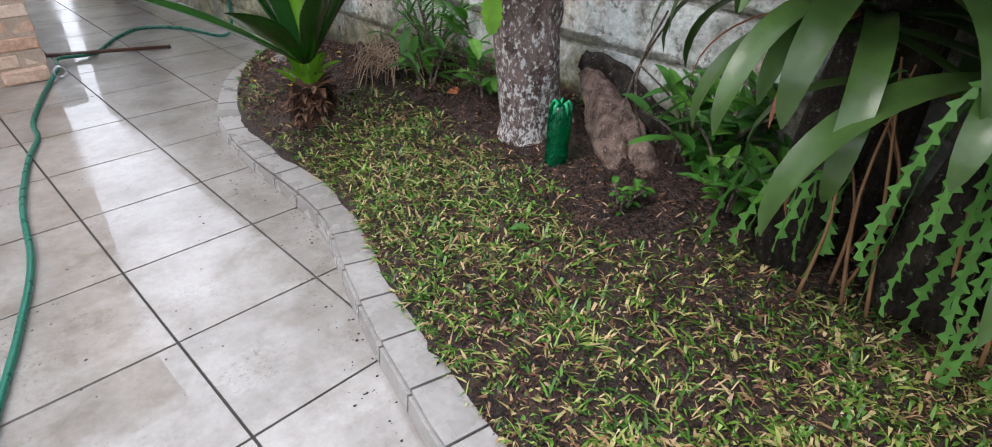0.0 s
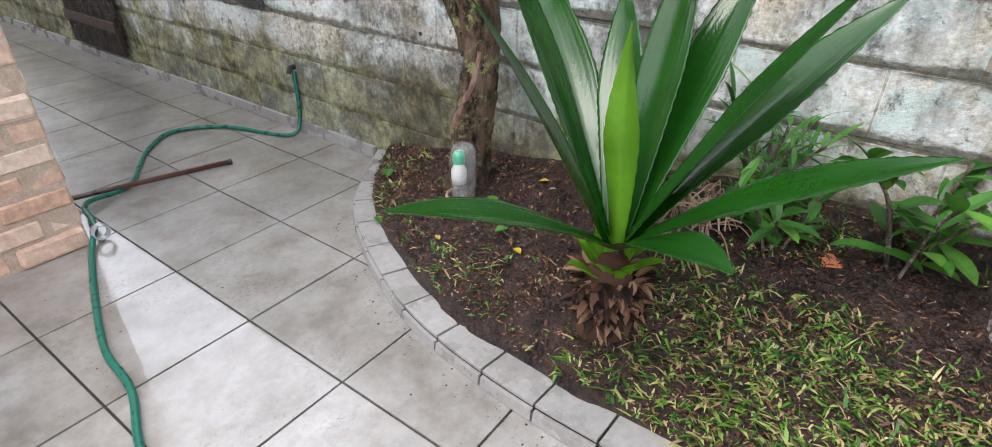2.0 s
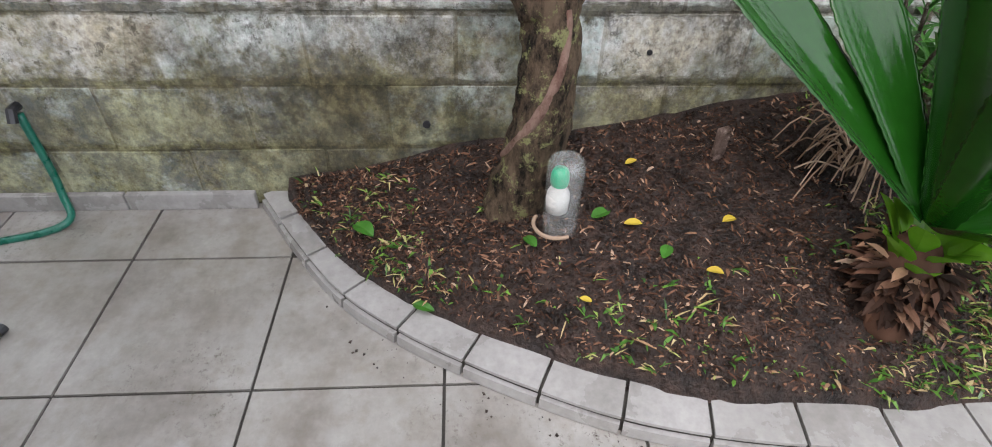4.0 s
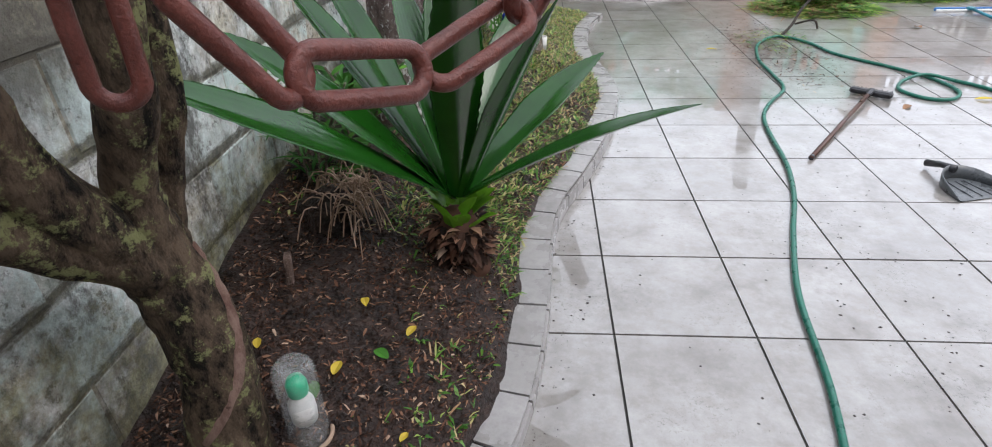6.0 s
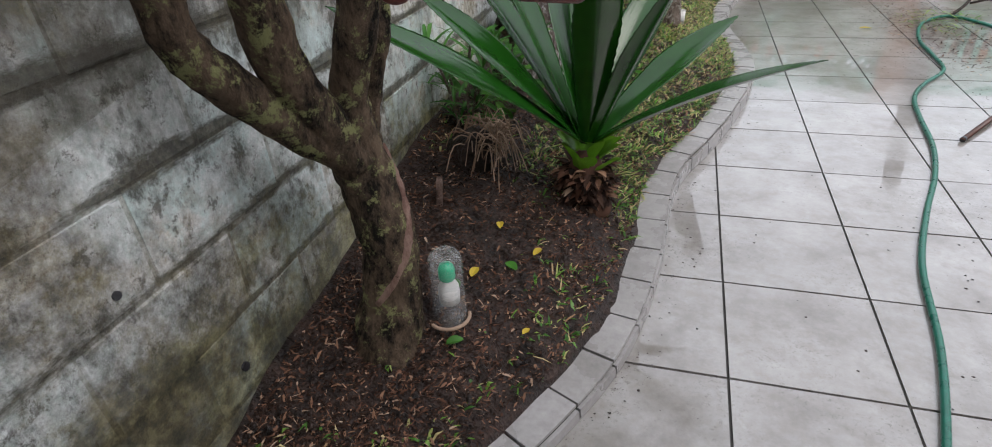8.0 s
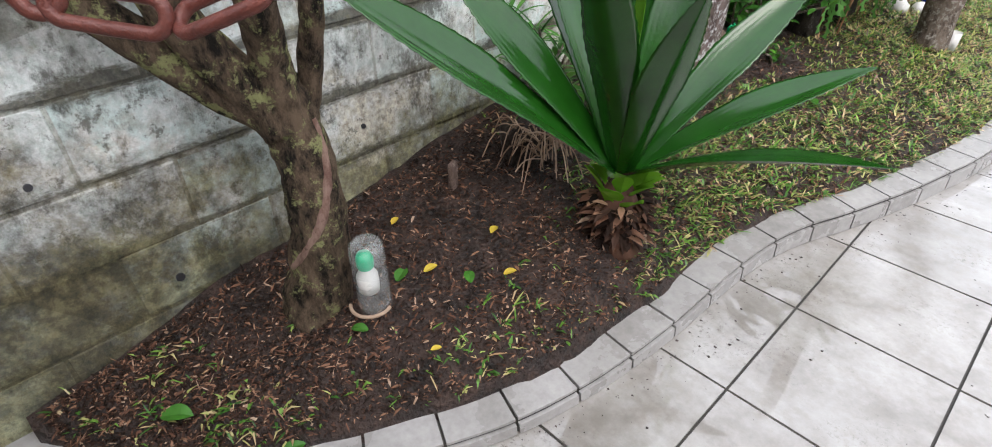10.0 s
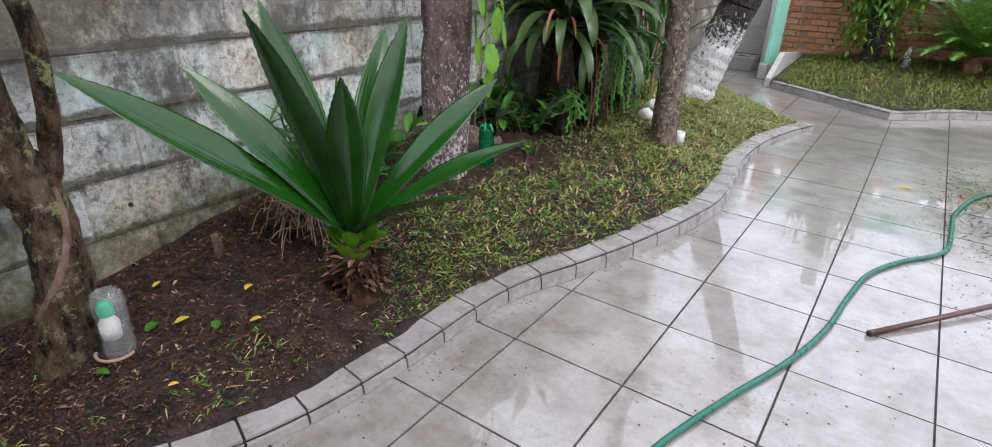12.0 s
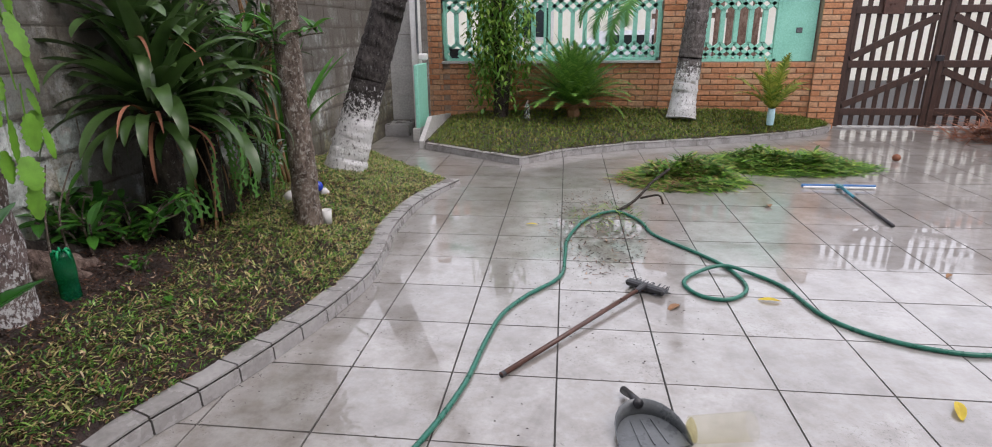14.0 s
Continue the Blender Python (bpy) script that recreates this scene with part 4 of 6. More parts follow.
def shrub_tree():
    t = thing("twisted_tree", (-2.25, -2.07, 0.12), "small twisted tree with mossy dark bark and a twining stem", "tree")
    tr = spline([(-2.26, -2.075, 0.05), (-2.252, -2.06, 0.16), (-2.236, -2.025, 0.32), (-2.227, -2.003, 0.48), (-2.25, -1.995, 0.62), (-2.272, -2.0, 0.74), (-2.28, -2.02, 0.82)], 6)
    r = np.interp(np.linspace(0, 1, len(tr)), [0, 0.12, 0.35, 0.65, 1], [0.125, 0.1, 0.077, 0.069, 0.062])
    Geo().tube(tr, list(r), 32, lump=0.17).obj("trunk", BARKM, t, smooth=True)
    limbs = (([(-2.268, -2.02, 0.72), (-2.278, -2.07, 0.82), (-2.292, -2.15, 0.96), (-2.282, -2.2, 1.11), (-2.27, -2.23, 1.24), (-2.29, -2.3, 1.6), (-2.31, -2.36, 2.1)], 0.054, 0.038),
             ([(-2.275, -2.03, 0.74), (-2.32, -2.15, 0.864), (-2.35, -2.258, 0.987), (-2.37, -2.305, 1.066), (-2.355, -2.335, 1.18), (-2.33, -2.43, 1.262), (-2.31, -2.6, 1.36), (-2.31, -2.85, 1.7)], 0.047, 0.03),
             ([(-2.268, -2.005, 0.70), (-2.25, -2.02, 0.82), (-2.24, -2.025, 0.90), (-2.18, -2.05, 1.04), (-2.14, -2.065, 1.2), (-2.13, -2.06, 1.5), (-2.15, -2.0, 2.3)], 0.047, 0.033),
             ([(-2.262, -1.97, 0.72), (-2.255, -1.94, 0.81), (-2.225, -1.93, 0.92), (-2.20, -1.928, 1.0), (-2.18, -1.94, 1.25), (-2.10, -2.12, 1.8), (-1.90, -2.36, 2.12), (-1.57, -2.5, 2.3)], 0.03, 0.021))
    for pts, r0, r1 in limbs:
        p = spline(pts, 6)
        Geo().tube(p, list(np.linspace(r0, r1, len(p))), 18, lump=0.17).obj("limb", BARKM, t, smooth=True)
    for rad, a0, a1, z0, z1 in ((0.013, -92, 30, 0.36, 0.74),):
        hel = []
        for k in range(28):
            s = k / 27
            z = z0 + (z1 - z0) * s
            c = min(tr, key=lambda q: abs(q.z - z))
            rr = float(np.interp(z, [0.1, 0.4, 0.8], [0.094, 0.076, 0.064])) - 0.003
            a = radians(a0 + (a1 - a0) * math.sin(s * math.pi / 2))
            hel.append(Vector((c.x + rr * math.cos(a), c.y + rr * math.sin(a), z)))
        Geo().tube(hel, [rad * (0.45 + 0.55 * math.sin(math.pi * min(1, 0.1 + 0.85 * k / 27))) for k in range(28)], 10, lump=0.2).obj("twining_stem", VINEWOOD, t, "smooth reddish twining stem", smooth=True)


shrub_tree()


def trunk_line(base, top, n, r0, r1, flare=1.25, wob=0.01):
    b, t = Vector(base), Vector(top)
    pts = [b.lerp(t, k / n) + Vector((wob * noise.noise((k * 0.7, 1, base[1])), wob * noise.noise((k * 0.7, 5, base[0])), 0)) for k in range(n + 1)]
    rr = [(r0 + (r1 - r0) * k / n) * (1 + (flare - 1) * math.exp(-k * 1.2)) for k in range(n + 1)]
    return pts, rr


def painted_tree(name, base, top, r0, r1, mat, label, flare=1.25, sides=26, lump=0.16, ring=False):
    t = thing(name, base, label, "tree")
    pts, rr = trunk_line(base, top, 40, r0, r1, flare)
    if ring:
        lump = 0.05
        pts, rr = trunk_line(base, top, 120, r0, r1, 1.0)
        rr = [r * (1 + 0.035 * (q % 3 == 0) + 0.02 * noise.noise((q * 0.3, base[0], 2)) + (flare - 1) * math.exp(-q * 0.12)) for q, r in enumerate(rr)]
    if ring:
        Geo().tube(pts[:31], rr[:31], sides, lump=lump).obj("foot", mat, t, "flaking limewashed foot", smooth=True)
        pts, rr = pts[30:], rr[30:]
    Geo().tube(pts, rr, sides, lump=lump).obj("trunk", mat, t, smooth=True)
    return t


ta = painted_tree("limewashed_tree", (-2.226, -0.288, 0.22), (-1.985, -0.44, 3.4), 0.116, 0.112, BARKA, "thick tree trunk with flaking limewash over brown bark", 1.15)
tt = painted_tree("slim_tree", (-1.66, 1.36, 0.14), (-1.72, 1.42, 3.2), 0.085, 0.065, BARKB, "slim brown tree trunk in the lawn with sparse leaves", 1.2)
tl = painted_tree("leaning_palm", (-2.03, 3.02, 0.18), (-1.02, 3.5, 3.4), 0.165, 0.12, BARKW, "leaning palm with a dark trunk and limewashed foot", 1.2, ring=True)
tp = painted_tree("street_palm", (1.60, 6.30, 0.2), (1.85, 6.4, 3.5), 0.165, 0.115, BARKS, "palm with a limewashed foot on the front lawn", 1.25, ring=True)


# ---- big succulent ----
def succulent():
    b = Vector((-1.845, -1.235, 0.19))
    t = thing("giant_succulent", b, "large rosette succulent with glossy toothed dark green leaves", "plant")
    st = Geo()
    st.tube([b + Vector((0, 0, z)) for z in (-0.06, 0.0, 0.06, 0.12, 0.16, 0.2)], [0.075, 0.085, 0.08, 0.072, 0.06, 0.04], 16, lump=0.3)
    st.obj("stem", LITTER, t, "brown stem of dead leaf bases", smooth=True)
    sc = Geo()
    for k in range(380):
        a, z = rng.uniform(0, 360), rng.uniform(0.04, 0.17)
        sc.leaf(b + Vector((0.066 * math.cos(radians(a)), 0.066 * math.sin(radians(a)), z)), a + rng.uniform(-60, 60), rng.uniform(-75, 30), rng.uniform(0.03, 0.085), 0.024, 0.8, n=3)
    tagged(sc.obj("scale_cover", LITTER, t, "dry brown leaf scales"), kind="stuff")
    crown = b + Vector((0, 0, 0.25))
    blade = lambda s: (0.40 + 0.60 * min(1, s / 0.5) ** 0.9) * (1 - max(0, (s - 0.5) / 0.5) ** 1.8) + 0.004
    # tips of the full-grown leaves, with width, sag and roll
    tips = (((-1.197, -1.38, 0.785), 0.13, 0.05, -0.08), ((-1.39, -0.86, 0.775), 0.12, 0.05, 0.3), ((-1.65, -0.64, 0.925), 0.12, 0.05, 0.5),
            ((-2.375, -1.84, 1.02), 0.14, 0.03, -0.6), ((-2.31, -1.50, 1.0), 0.13, 0.04, -0.7), ((-1.56, -1.475, 1.06), 0.12, 0.03, 0.1),
            ((-2.09, -0.79, 1.08), 0.125, 0.06, 0.5), ((-1.93, -0.83, 1.14), 0.115, 0.04, 0.2), ((-2.36, -1.14, 1.13), 0.13, 0.05, 0.0),
            ((-1.76, -1.60, 1.22), 0.125, 0.04, 0.0), ((-2.2, -1.26, 1.2), 0.12, 0.03, -0.4))
    for tip, w, sag, roll in tips:
        d = Vector(tip) - crown
        flat = Vector((d.x, d.y, 0)).normalized()
        p0 = crown + flat * 0.028 + Vector((0, 0, 0.02 * d.z))
        Geo().sword(p0, p0.lerp(Vector(tip), 0.5) + Vector((0, 0, sag)), Vector(tip), w * rng.uniform(1.0, 1.08), rng.uniform(0.22, 0.34), 48, blade, roll, 0.0032).obj("leaf", AGAVE, t, smooth=True)
    for tip, w in (((-1.835, -1.26, 1.0), 0.085),):
        Geo().sword(crown, crown.lerp(Vector(tip), 0.5), Vector(tip), w, 0.42, 24, blade, 2.6, 0.002).obj("young_leaf", AGAVEY, t, "yellow-green young leaf", smooth=True)
    for k in range(16):
        a = k * 22.5 + rng.uniform(-10, 10)
        Geo().leaf(b + Vector((0.045 * math.cos(radians(a)), 0.045 * math.sin(radians(a)), rng.uniform(0.14, 0.22))), a, rng.uniform(30, 75), rng.uniform(0.08, 0.13), 0.065, 0.3, 0.4, 6).obj("leaf_base", AGAVEY, t, "bright green cut leaf base")


succulent()


# ---- strap-leaved clump, cacti and shrubs along the wall ----
def rosette(name, at, n, length, width, label, mat, droop=(0.8, 2.2), elev=(5, 85), stump=0.0, category="plant"):
    t = thing(name, (at[0], at[1], at[2] - stump), label, category)
    if stump:
        Geo().tube([(at[0], at[1], at[2] - stump - 0.05), (at[0] + 0.02, at[1], at[2] - stump * 0.5), at], [0.085, 0.065, 0.05], 12, lump=0.5).obj("stump", BARKD, t, smooth=True)
    for k in range(n):
        s = k / n
        az = k * 137.5 + rng.uniform(-15, 15)
        el = elev[1] + (elev[0] - elev[1]) * s + rng.uniform(-8, 8)
        Geo().leaf(at, az, el, length * rng.uniform(0.7, 1.1), width * rng.uniform(0.8, 1.15), rng.uniform(*droop) * (0.5 + 0.6 * s), 0.3, 16, twist=rng.uniform(-0.4, 0.4),
                   prof=lambda q: (0.7 + 0.3 * min(1, q * 3)) * (1 - q ** 5) ** 0.7 if q < 1 else 0.05).obj("leaf", mat, t, smooth=True)
    for k in range(n // 3 if stump else 0):
        az = rng.uniform(-110, 110)
        Geo().leaf((at[0] + 0.03 * math.cos(radians(az)), at[1] + 0.05 * math.sin(radians(az)), at[2] - 0.05), az, rng.uniform(-10, 30), length * rng.uniform(0.6, 0.95), width * (0.22 if k % 4 == 0 else 0.7), rng.uniform(1.6, 2.6), 0.3, 14,
                   prof=lambda q: (1 - q ** 5) ** 0.7 if q < 1 else 0.05).obj("hanging_leaf", DRYRED if k % 4 == 0 else mat, t, smooth=True)
    return t


rosette("bromeliad", (-2.14, 0.72, 1.02), 46, 0.68, 0.088, "large dark bromeliad with drooping glossy strap leaves", BROM, (1.0, 2.4), stump=0.64)
rosette("bromeliad", (-2.24, 1.16, 1.20), 32, 0.64, 0.08, "dark bromeliad with arching strap leaves", BROM, stump=0.82)
rosette("bromeliad", (-2.26, 0.8, 1.42), 28, 0.58, 0.078, "upper bromeliad perched on the dark clump", BROM, stump=1.0)
rosette("bromeliad", (-2.08, 1.02, 0.90), 28, 0.62, 0.084, "low bromeliad with hanging strap leaves", BROM, (1.2, 2.6), stump=0.48)
rosette("bromeliad", (-2.2, 1.80, 1.1), 24, 0.6, 0.055, "small dark bromeliad beside the slim tree", BROM, stump=0.74)
rosette("flax_lily", (-2.26, 2.35, 0.34), 16, 1.25, 0.055, "tall upright green strap leaves before the pale wall", SHRUB, (0.2, 0.9), (55, 88))


def stalks(name, at, n, label, mat, height, spread=0.25, r=0.012):
    t = thing(name, at, label, "plant")
    for k in range(n):
        x, y = at[0] + rng.uniform(-spread, spread) * 0.6, at[1] + rng.uniform(-spread, spread)
        h = height * rng.uniform(0.6, 1.0)
        p = spline([(x, y, at[2] - 0.03), (x + rng.uniform(-0.05, 0.05), y + rng.uniform(-0.06, 0.06), at[2] + h * 0.5),
                    (x + rng.uniform(-0.1, 0.14), y + rng.uniform(-0.16, 0.16), at[2] + h)], 4)
        Geo().tube(p, list(np.linspace(r, r * 0.5, len(p))), 6).obj("stalk", mat, t, smooth=True)
    return t


stalks("dry_stalks", (-2.10, 1.05, 0.36), 16, "thin dry tan stalks hanging below the bromeliads", DRY, 0.6, 0.28, 0.005)
stalks("dry_stalks", (-2.22, 2.15, 0.34), 9, "dry brown cane stalks beside the slim tree", DRY, 1.5, 0.2, 0.014)
stalks("bare_stem", (-2.30, 0.15, 0.40), 3, "thin bare climbing stems against the wall", BARKB, 0.5, 0.15, 0.006)


def leafy(name, at, stems, height, ll, lw, label, mat, spread=0.18, per=9, tree=None):
    """A low shrub: thin stems with many single leaves."""
    t = tree or thing(name, at, label, "shrub")
    st, lv = Geo(), Geo()
    for k in range(stems):
        a = rng.uniform(0, 2 * math.pi)
        d = Vector((math.cos(a), math.sin(a), 0)) * spread
        h = height * rng.uniform(0.55, 1.0)
        p = spline([Vector(at) + d * 0.15 - Vector((0, 0, 0.03)), Vector(at) + d * 0.5 + Vector((0, 0, h * 0.6)), Vector(at) + d + Vector((0, 0, h))], 5)
        p = [Vector((max(q.x, WALL_X + 0.03), q.y, q.z)) for q in p]
        st.tube(p, 0.005, 5)
        for i in range(per):
            q = p[min(len(p) - 1, int((0.2 + 0.8 * i / per) * len(p)))]
            lv.leaf(q, rng.uniform(0, 360), rng.uniform(-5, 55), ll * rng.uniform(0.65, 1.2), lw * rng.uniform(0.8, 1.2), rng.uniform(0.4, 1.1), 0.25, 6,
                    prof=lambda s: math.sin(math.pi * min(1, 0.06 + 0.94 * s)) ** 0.75 + 0.02)
    st.obj("stem", BARKB, t)
    lv.obj("foliage", mat, t)
    return t


leafy("leafy_shrub", (-2.24, -0.92, 0.36), 5, 0.24, 0.13, 0.034, "low glossy green shrub by the wall behind the succulent", SHRUB, 0.16, 7)
leafy("leafy_shrub", (-2.30, -0.62, 0.38), 6, 0.28, 0.15, 0.046, "broad-leaved green shrub against the block wall", SHRUB, 0.16, 7)
leafy("leafy_shrub", (-2.33, 0.34, 0.40), 10, 0.28, 0.16, 0.048, "broad-leaved green shrub behind the rotten log", SHRUB, 0.22, 8)
leafy("leafy_shrub", (-2.22, 0.50, 0.38), 14, 0.22, 0.10, 0.03, "low dense green shrub under the bromeliads", SHRUB, 0.25, 10)
leafy("leafy_shrub", (-2.36, -1.02, 0.36), 8, 0.38, 0.14, 0.014, "dark spiky fern clump at the foot of the wall", FERN, 0.14, 14)
leafy("pale_plant", (-2.06, 1.62, 0.38), 12, 0.42, 0.07, 0.04, "powdery pale grey-green plant under the trees", PALE, 0.24, 12)
leafy("seedling", (-2.03, 0.25, soil(-2.03, 0.25)), 6, 0.10, 0.036, 0.02, "small blue-green seedling in the grass", SHRUB, 0.07, 7)
for x, y, z in ((-1.75, 1.38, 1.35), (-1.68, 1.44, 1.75), (-1.8, 1.5, 2.0)):
    leafy("tree_sprig", (x, y, z), 8, 0.1, 0.16, 0.05, "sprig of green leaves on the slim trunk", SHRUB, 0.3, 6, tree=tt)
leafy("hanging_foliage", (-2.2, 1.95, 1.25), 16, 0.5, 0.16, 0.035, "dark leafy growth before the wall", BROM, 0.4, 10)


def zigzag(name, at, n, mat, label, lobe, length, reach):
    """Hanging flat stems with pointed lobes left and right."""
    t = thing(name, at, label, "cactus")
    for k in range(n):
        a = rng.uniform(-60, 80)
        d = Vector((math.cos(radians(a)), math.sin(radians(a)), 0))
        p = Vector(at) + d * rng.uniform(0, reach) * 0.5 + Vector((0, rng.uniform(-reach, reach), 0))
        ge = Geo()
        ln = length * rng.uniform(0.6, 1.1)
        m = int(ln / (lobe * 0.75))
        f = rng.uniform(0, math.pi)
        side = Vector((math.cos(f), math.sin(f), 0))
        pts = []
        dirn = (d * 0.8 + Vector((0, 0, 0.2))).normalized()
        for i in range(m + 1):
            pts.append(p.copy())
            dirn = (dirn + Vector((rng.uniform(-0.12, 0.12), rng.uniform(-0.12, 0.12), -0.32))).normalized()
            p = p + dirn * lobe * 0.75
        w = lobe * 0.15
        vs = [q for i in range(m + 1) for q in (pts[i] - side * w, pts[i] + side * w)]
        fs = [(2 * i, 2 * i + 1, 2 * i + 3, 2 * i + 2) for i in range(m)]
        for i in range(m):
            k0 = 1 if i % 2 else 0
            vs.append(pts[i].lerp(pts[i + 1], 0.75) + side * (lobe * 0.62 if i % 2 else -lobe * 0.62))
            fs.append((2 * i + k0, len(vs) - 1, 2 * i + 2 + k0))
        ge.put(vs, fs)
        ge.obj("stem", mat, t)
    return t


zigzag("zigzag_cactus", (-2.02, 1.02, 0.9), 13, FISH, "fishbone cactus with hanging zigzag stems", 0.03, 0.55, 0.2)
zigzag("zigzag_cactus", (-2.0, 1.22, 0.95), 13, FISH, "fishbone cactus stems hanging among bromeliad leaves", 0.029, 0.62, 0.24)
zigzag("zigzag_cactus", (-2.12, 0.66, 0.62), 10, FISH, "young fishbone cactus stems near the shrub", 0.036, 0.34, 0.14)


def oval_vine(at, strands):
    t = thing("climbing_cactus", (at[0], at[1], 0.7), "yellow-green climbing cactus with flat scalloped joints on the trunk", "cactus")
    for x, y, z0, z1, w in strands:
        z, k = z0, 0
        while z > z1:
            ln = w * rng.uniform(1.5, 2.3)
            f = rng.uniform(-0.6, 0.9)
            side = Vector((-math.sin(f), math.cos(f), 0))
            out = Vector((math.cos(f), math.sin(f), 0)) * rng.uniform(-0.1, 0.25)
            c = Vector((x + rng.uniform(-0.015, 0.02), y + rng.uniform(-0.02, 0.02), z))
            ge, n = Geo(), 12
            vs = []
            for i in range(n + 1):
                s = i / n
                ww = w * 0.5 * (math.sin(math.pi * min(1, 0.05 + 0.93 * s)) ** 0.6) * (1 + (0.16 if i % 2 else -0.12))
                m = c + Vector((0, 0, -ln * s)) + out * s * ln
                vs += [m - side * ww, m + Vector((0.006, 0, 0)), m + side * ww]
            ge.put(vs, [f4 for i in range(n) for f4 in ((i * 3, i * 3 + 1, i * 3 + 4, i * 3 + 3), (i * 3 + 1, i * 3 + 2, i * 3 + 5, i * 3 + 4))])
            ge.obj("joint", CACT, t, smooth=True)
            z -= ln * 0.82
            k += 1
    return t


oval_vine((-1.97, -0.26), ((-1.955, -0.265, 1.95, 0.78, 0.085), (-1.975, -0.34, 1.9, 1.0, 0.06), (-1.975, -0.19, 1.95, 1.1, 0.085), (-2.0, -0.13, 1.9, 0.98, 0.055)))

# dry roots, rotten log, broken tile, stick
t = thing("root_clump", (-2.25, -1.18, 0.29), "clump of dry pale fibrous roots pulled from the soil", "roots")
g = Geo()
for k in range(150):
    a = rng.uniform(0, 2 * math.pi)
    p0 = Vector((-2.21, -1.17, 0.37)) + Vector((rng.uniform(-0.06, 0.06), rng.uniform(-0.08, 0.08), rng.uniform(-0.02, 0.08)))
    d = Vector((math.cos(a), math.sin(a), 0)) * rng.uniform(0.03, 0.16)
    g.tube(spline([p0, p0 + d * 0.6 + Vector((0, 0, 0.03)), p0 + d + Vector((0, 0, rng.uniform(-0.09, 0.03)))], 3), 0.0022, 4, cap=False)
tagged(g.obj("fibre_mass", ROOT, t), kind="stuff")
g = Geo().tube([(-2.27, -1.2, 0.24), (-2.26, -1.19, 0.38), (-2.24, -1.17, 0.44)], [0.11, 0.09, 0.04], 12, lump=0.5)
g.obj("clod", SOIL, t, smooth=True)
log = thing("rotten_log", (-2.34, 0.0, 0.36), "rotten driftwood log leaning between trunk and wall", "log")
for pts, rr in (([(-2.40, -0.19, 0.55), (-2.37, -0.10, 0.49), (-2.29, 0.02, 0.39), (-2.17, 0.14, 0.25)], [0.035, 0.06, 0.075, 0.05]),
                ([(-2.39, -0.10, 0.50), (-2.33, 0.06, 0.41), (-2.25, 0.2, 0.33), (-2.15, 0.32, 0.26)], [0.035, 0.055, 0.055, 0.025])):
    p = spline(pts, 9)
    Geo().tube(p, list(np.interp(np.linspace(0, 1, len(p)), [0, 0.3, 0.65, 1], rr)), 32, lump=0.45).obj("wood", OLDWOOD, log, smooth=True)
Geo().tube(spline([(-2.42, -0.22, 0.58), (-2.43, -0.1, 0.57), (-2.42, 0.06, 0.48), (-2.38, 0.26, 0.40), (-2.33, 0.4, 0.34)], 7), 0.04, 18, lump=0.5).obj("dark_bark", BARKD, log, smooth=True)
tagged(Geo().box((-2.29, -0.75, 0.345), (0.07, 0.19, 0.02), Euler((0.1, 0.25, 0.4)).to_matrix(), bevel=0.004).obj("broken_tile", TERRA, base=(-2.29, -0.75, 0.33)), "broken orange terracotta tile lying by the wall", "tile")
tagged(Geo().box((-2.30, -1.50, 0.33), (0.02, 0.035, 0.14), Euler((0.1, 0.1, 0.3)).to_matrix(), bevel=0.003).obj("wooden_stake", OLDWOOD, base=(-2.30, -1.50, 0.27)), "short weathered wooden stake in the soil", "stake")


# ---- bottles ----
def soft_clear(name, tint, body, milk):
    """Thin plastic: mostly see-through, with a share of glossy milky surface."""
    m, t, p = nodes_of(name)
    p.inputs["Base Color"].default_value = (*milk, 1)
    p.inputs["Roughness"].default_value = 0.12
    p.inputs["Specular IOR Level"].default_value = 1.0
    tr = add(t, "BsdfTransparent", Color=(*tint, 1))
    mx = t.nodes.new("ShaderNodeMixShader")
    n = ramp(t, spot(t, 18, 2), [(0.35, body * 0.5), (0.7, body * 1.6)])
    t.links.new(n, mx.inputs[0])
    t.links.new(tr.outputs[0], mx.inputs[1])
    t.links.new(p.outputs[0], mx.inputs[2])
    t.links.new(mx.outputs[0], t.nodes["Material Output"].inputs[0])
    return m


THIN = soft_clear("thin_clear_plastic", (0.98, 0.99, 0.99), 0.16, (0.75, 0.78, 0.78))
THING = soft_clear("thin_green_plastic", (0.15, 0.62, 0.34), 0.25, (0.0, 0.20, 0.09))
BAG = soft_clear("thin_bag_plastic", (0.96, 0.95, 0.90), 0.12, (0.66, 0.64, 0.52))
YELLOWISH = soft_clear("yellowed_plastic", (0.95, 0.92, 0.74), 0.25, (0.55, 0.5, 0.28))
bx, by = -2.105, -1.955
bz = soil(bx, by)
bt = thing("bottle_feeder", (bx, by, bz), "upturned clear plastic bottle over a small white bottle with green cap", "bottle")
prof = [(0.041, 0.0), (0.043, 0.012)]
for k in range(7):
    prof += [(0.0445, 0.022 + k * 0.017), (0.0415, 0.0305 + k * 0.017)]
prof += [(0.045, 0.145), (0.0455, 0.165), (0.0455, 0.19), (0.042, 0.208), (0.032, 0.219), (0.022, 0.222), (0.012, 0.215), (0.001, 0.213)]
Geo().lathe((bx, by, bz), prof, 26).obj("outer_bottle", THIN, bt, smooth=True)
ix, iy = bx + 0.008, by - 0.014
ib = Geo().lathe((ix, iy, bz), [(0.001, 0.07), (0.027, 0.072), (0.029, 0.10), (0.028, 0.122), (0.019, 0.14), (0.015, 0.152)], 18).obj("inner_bottle", WHITE, bt, smooth=True)
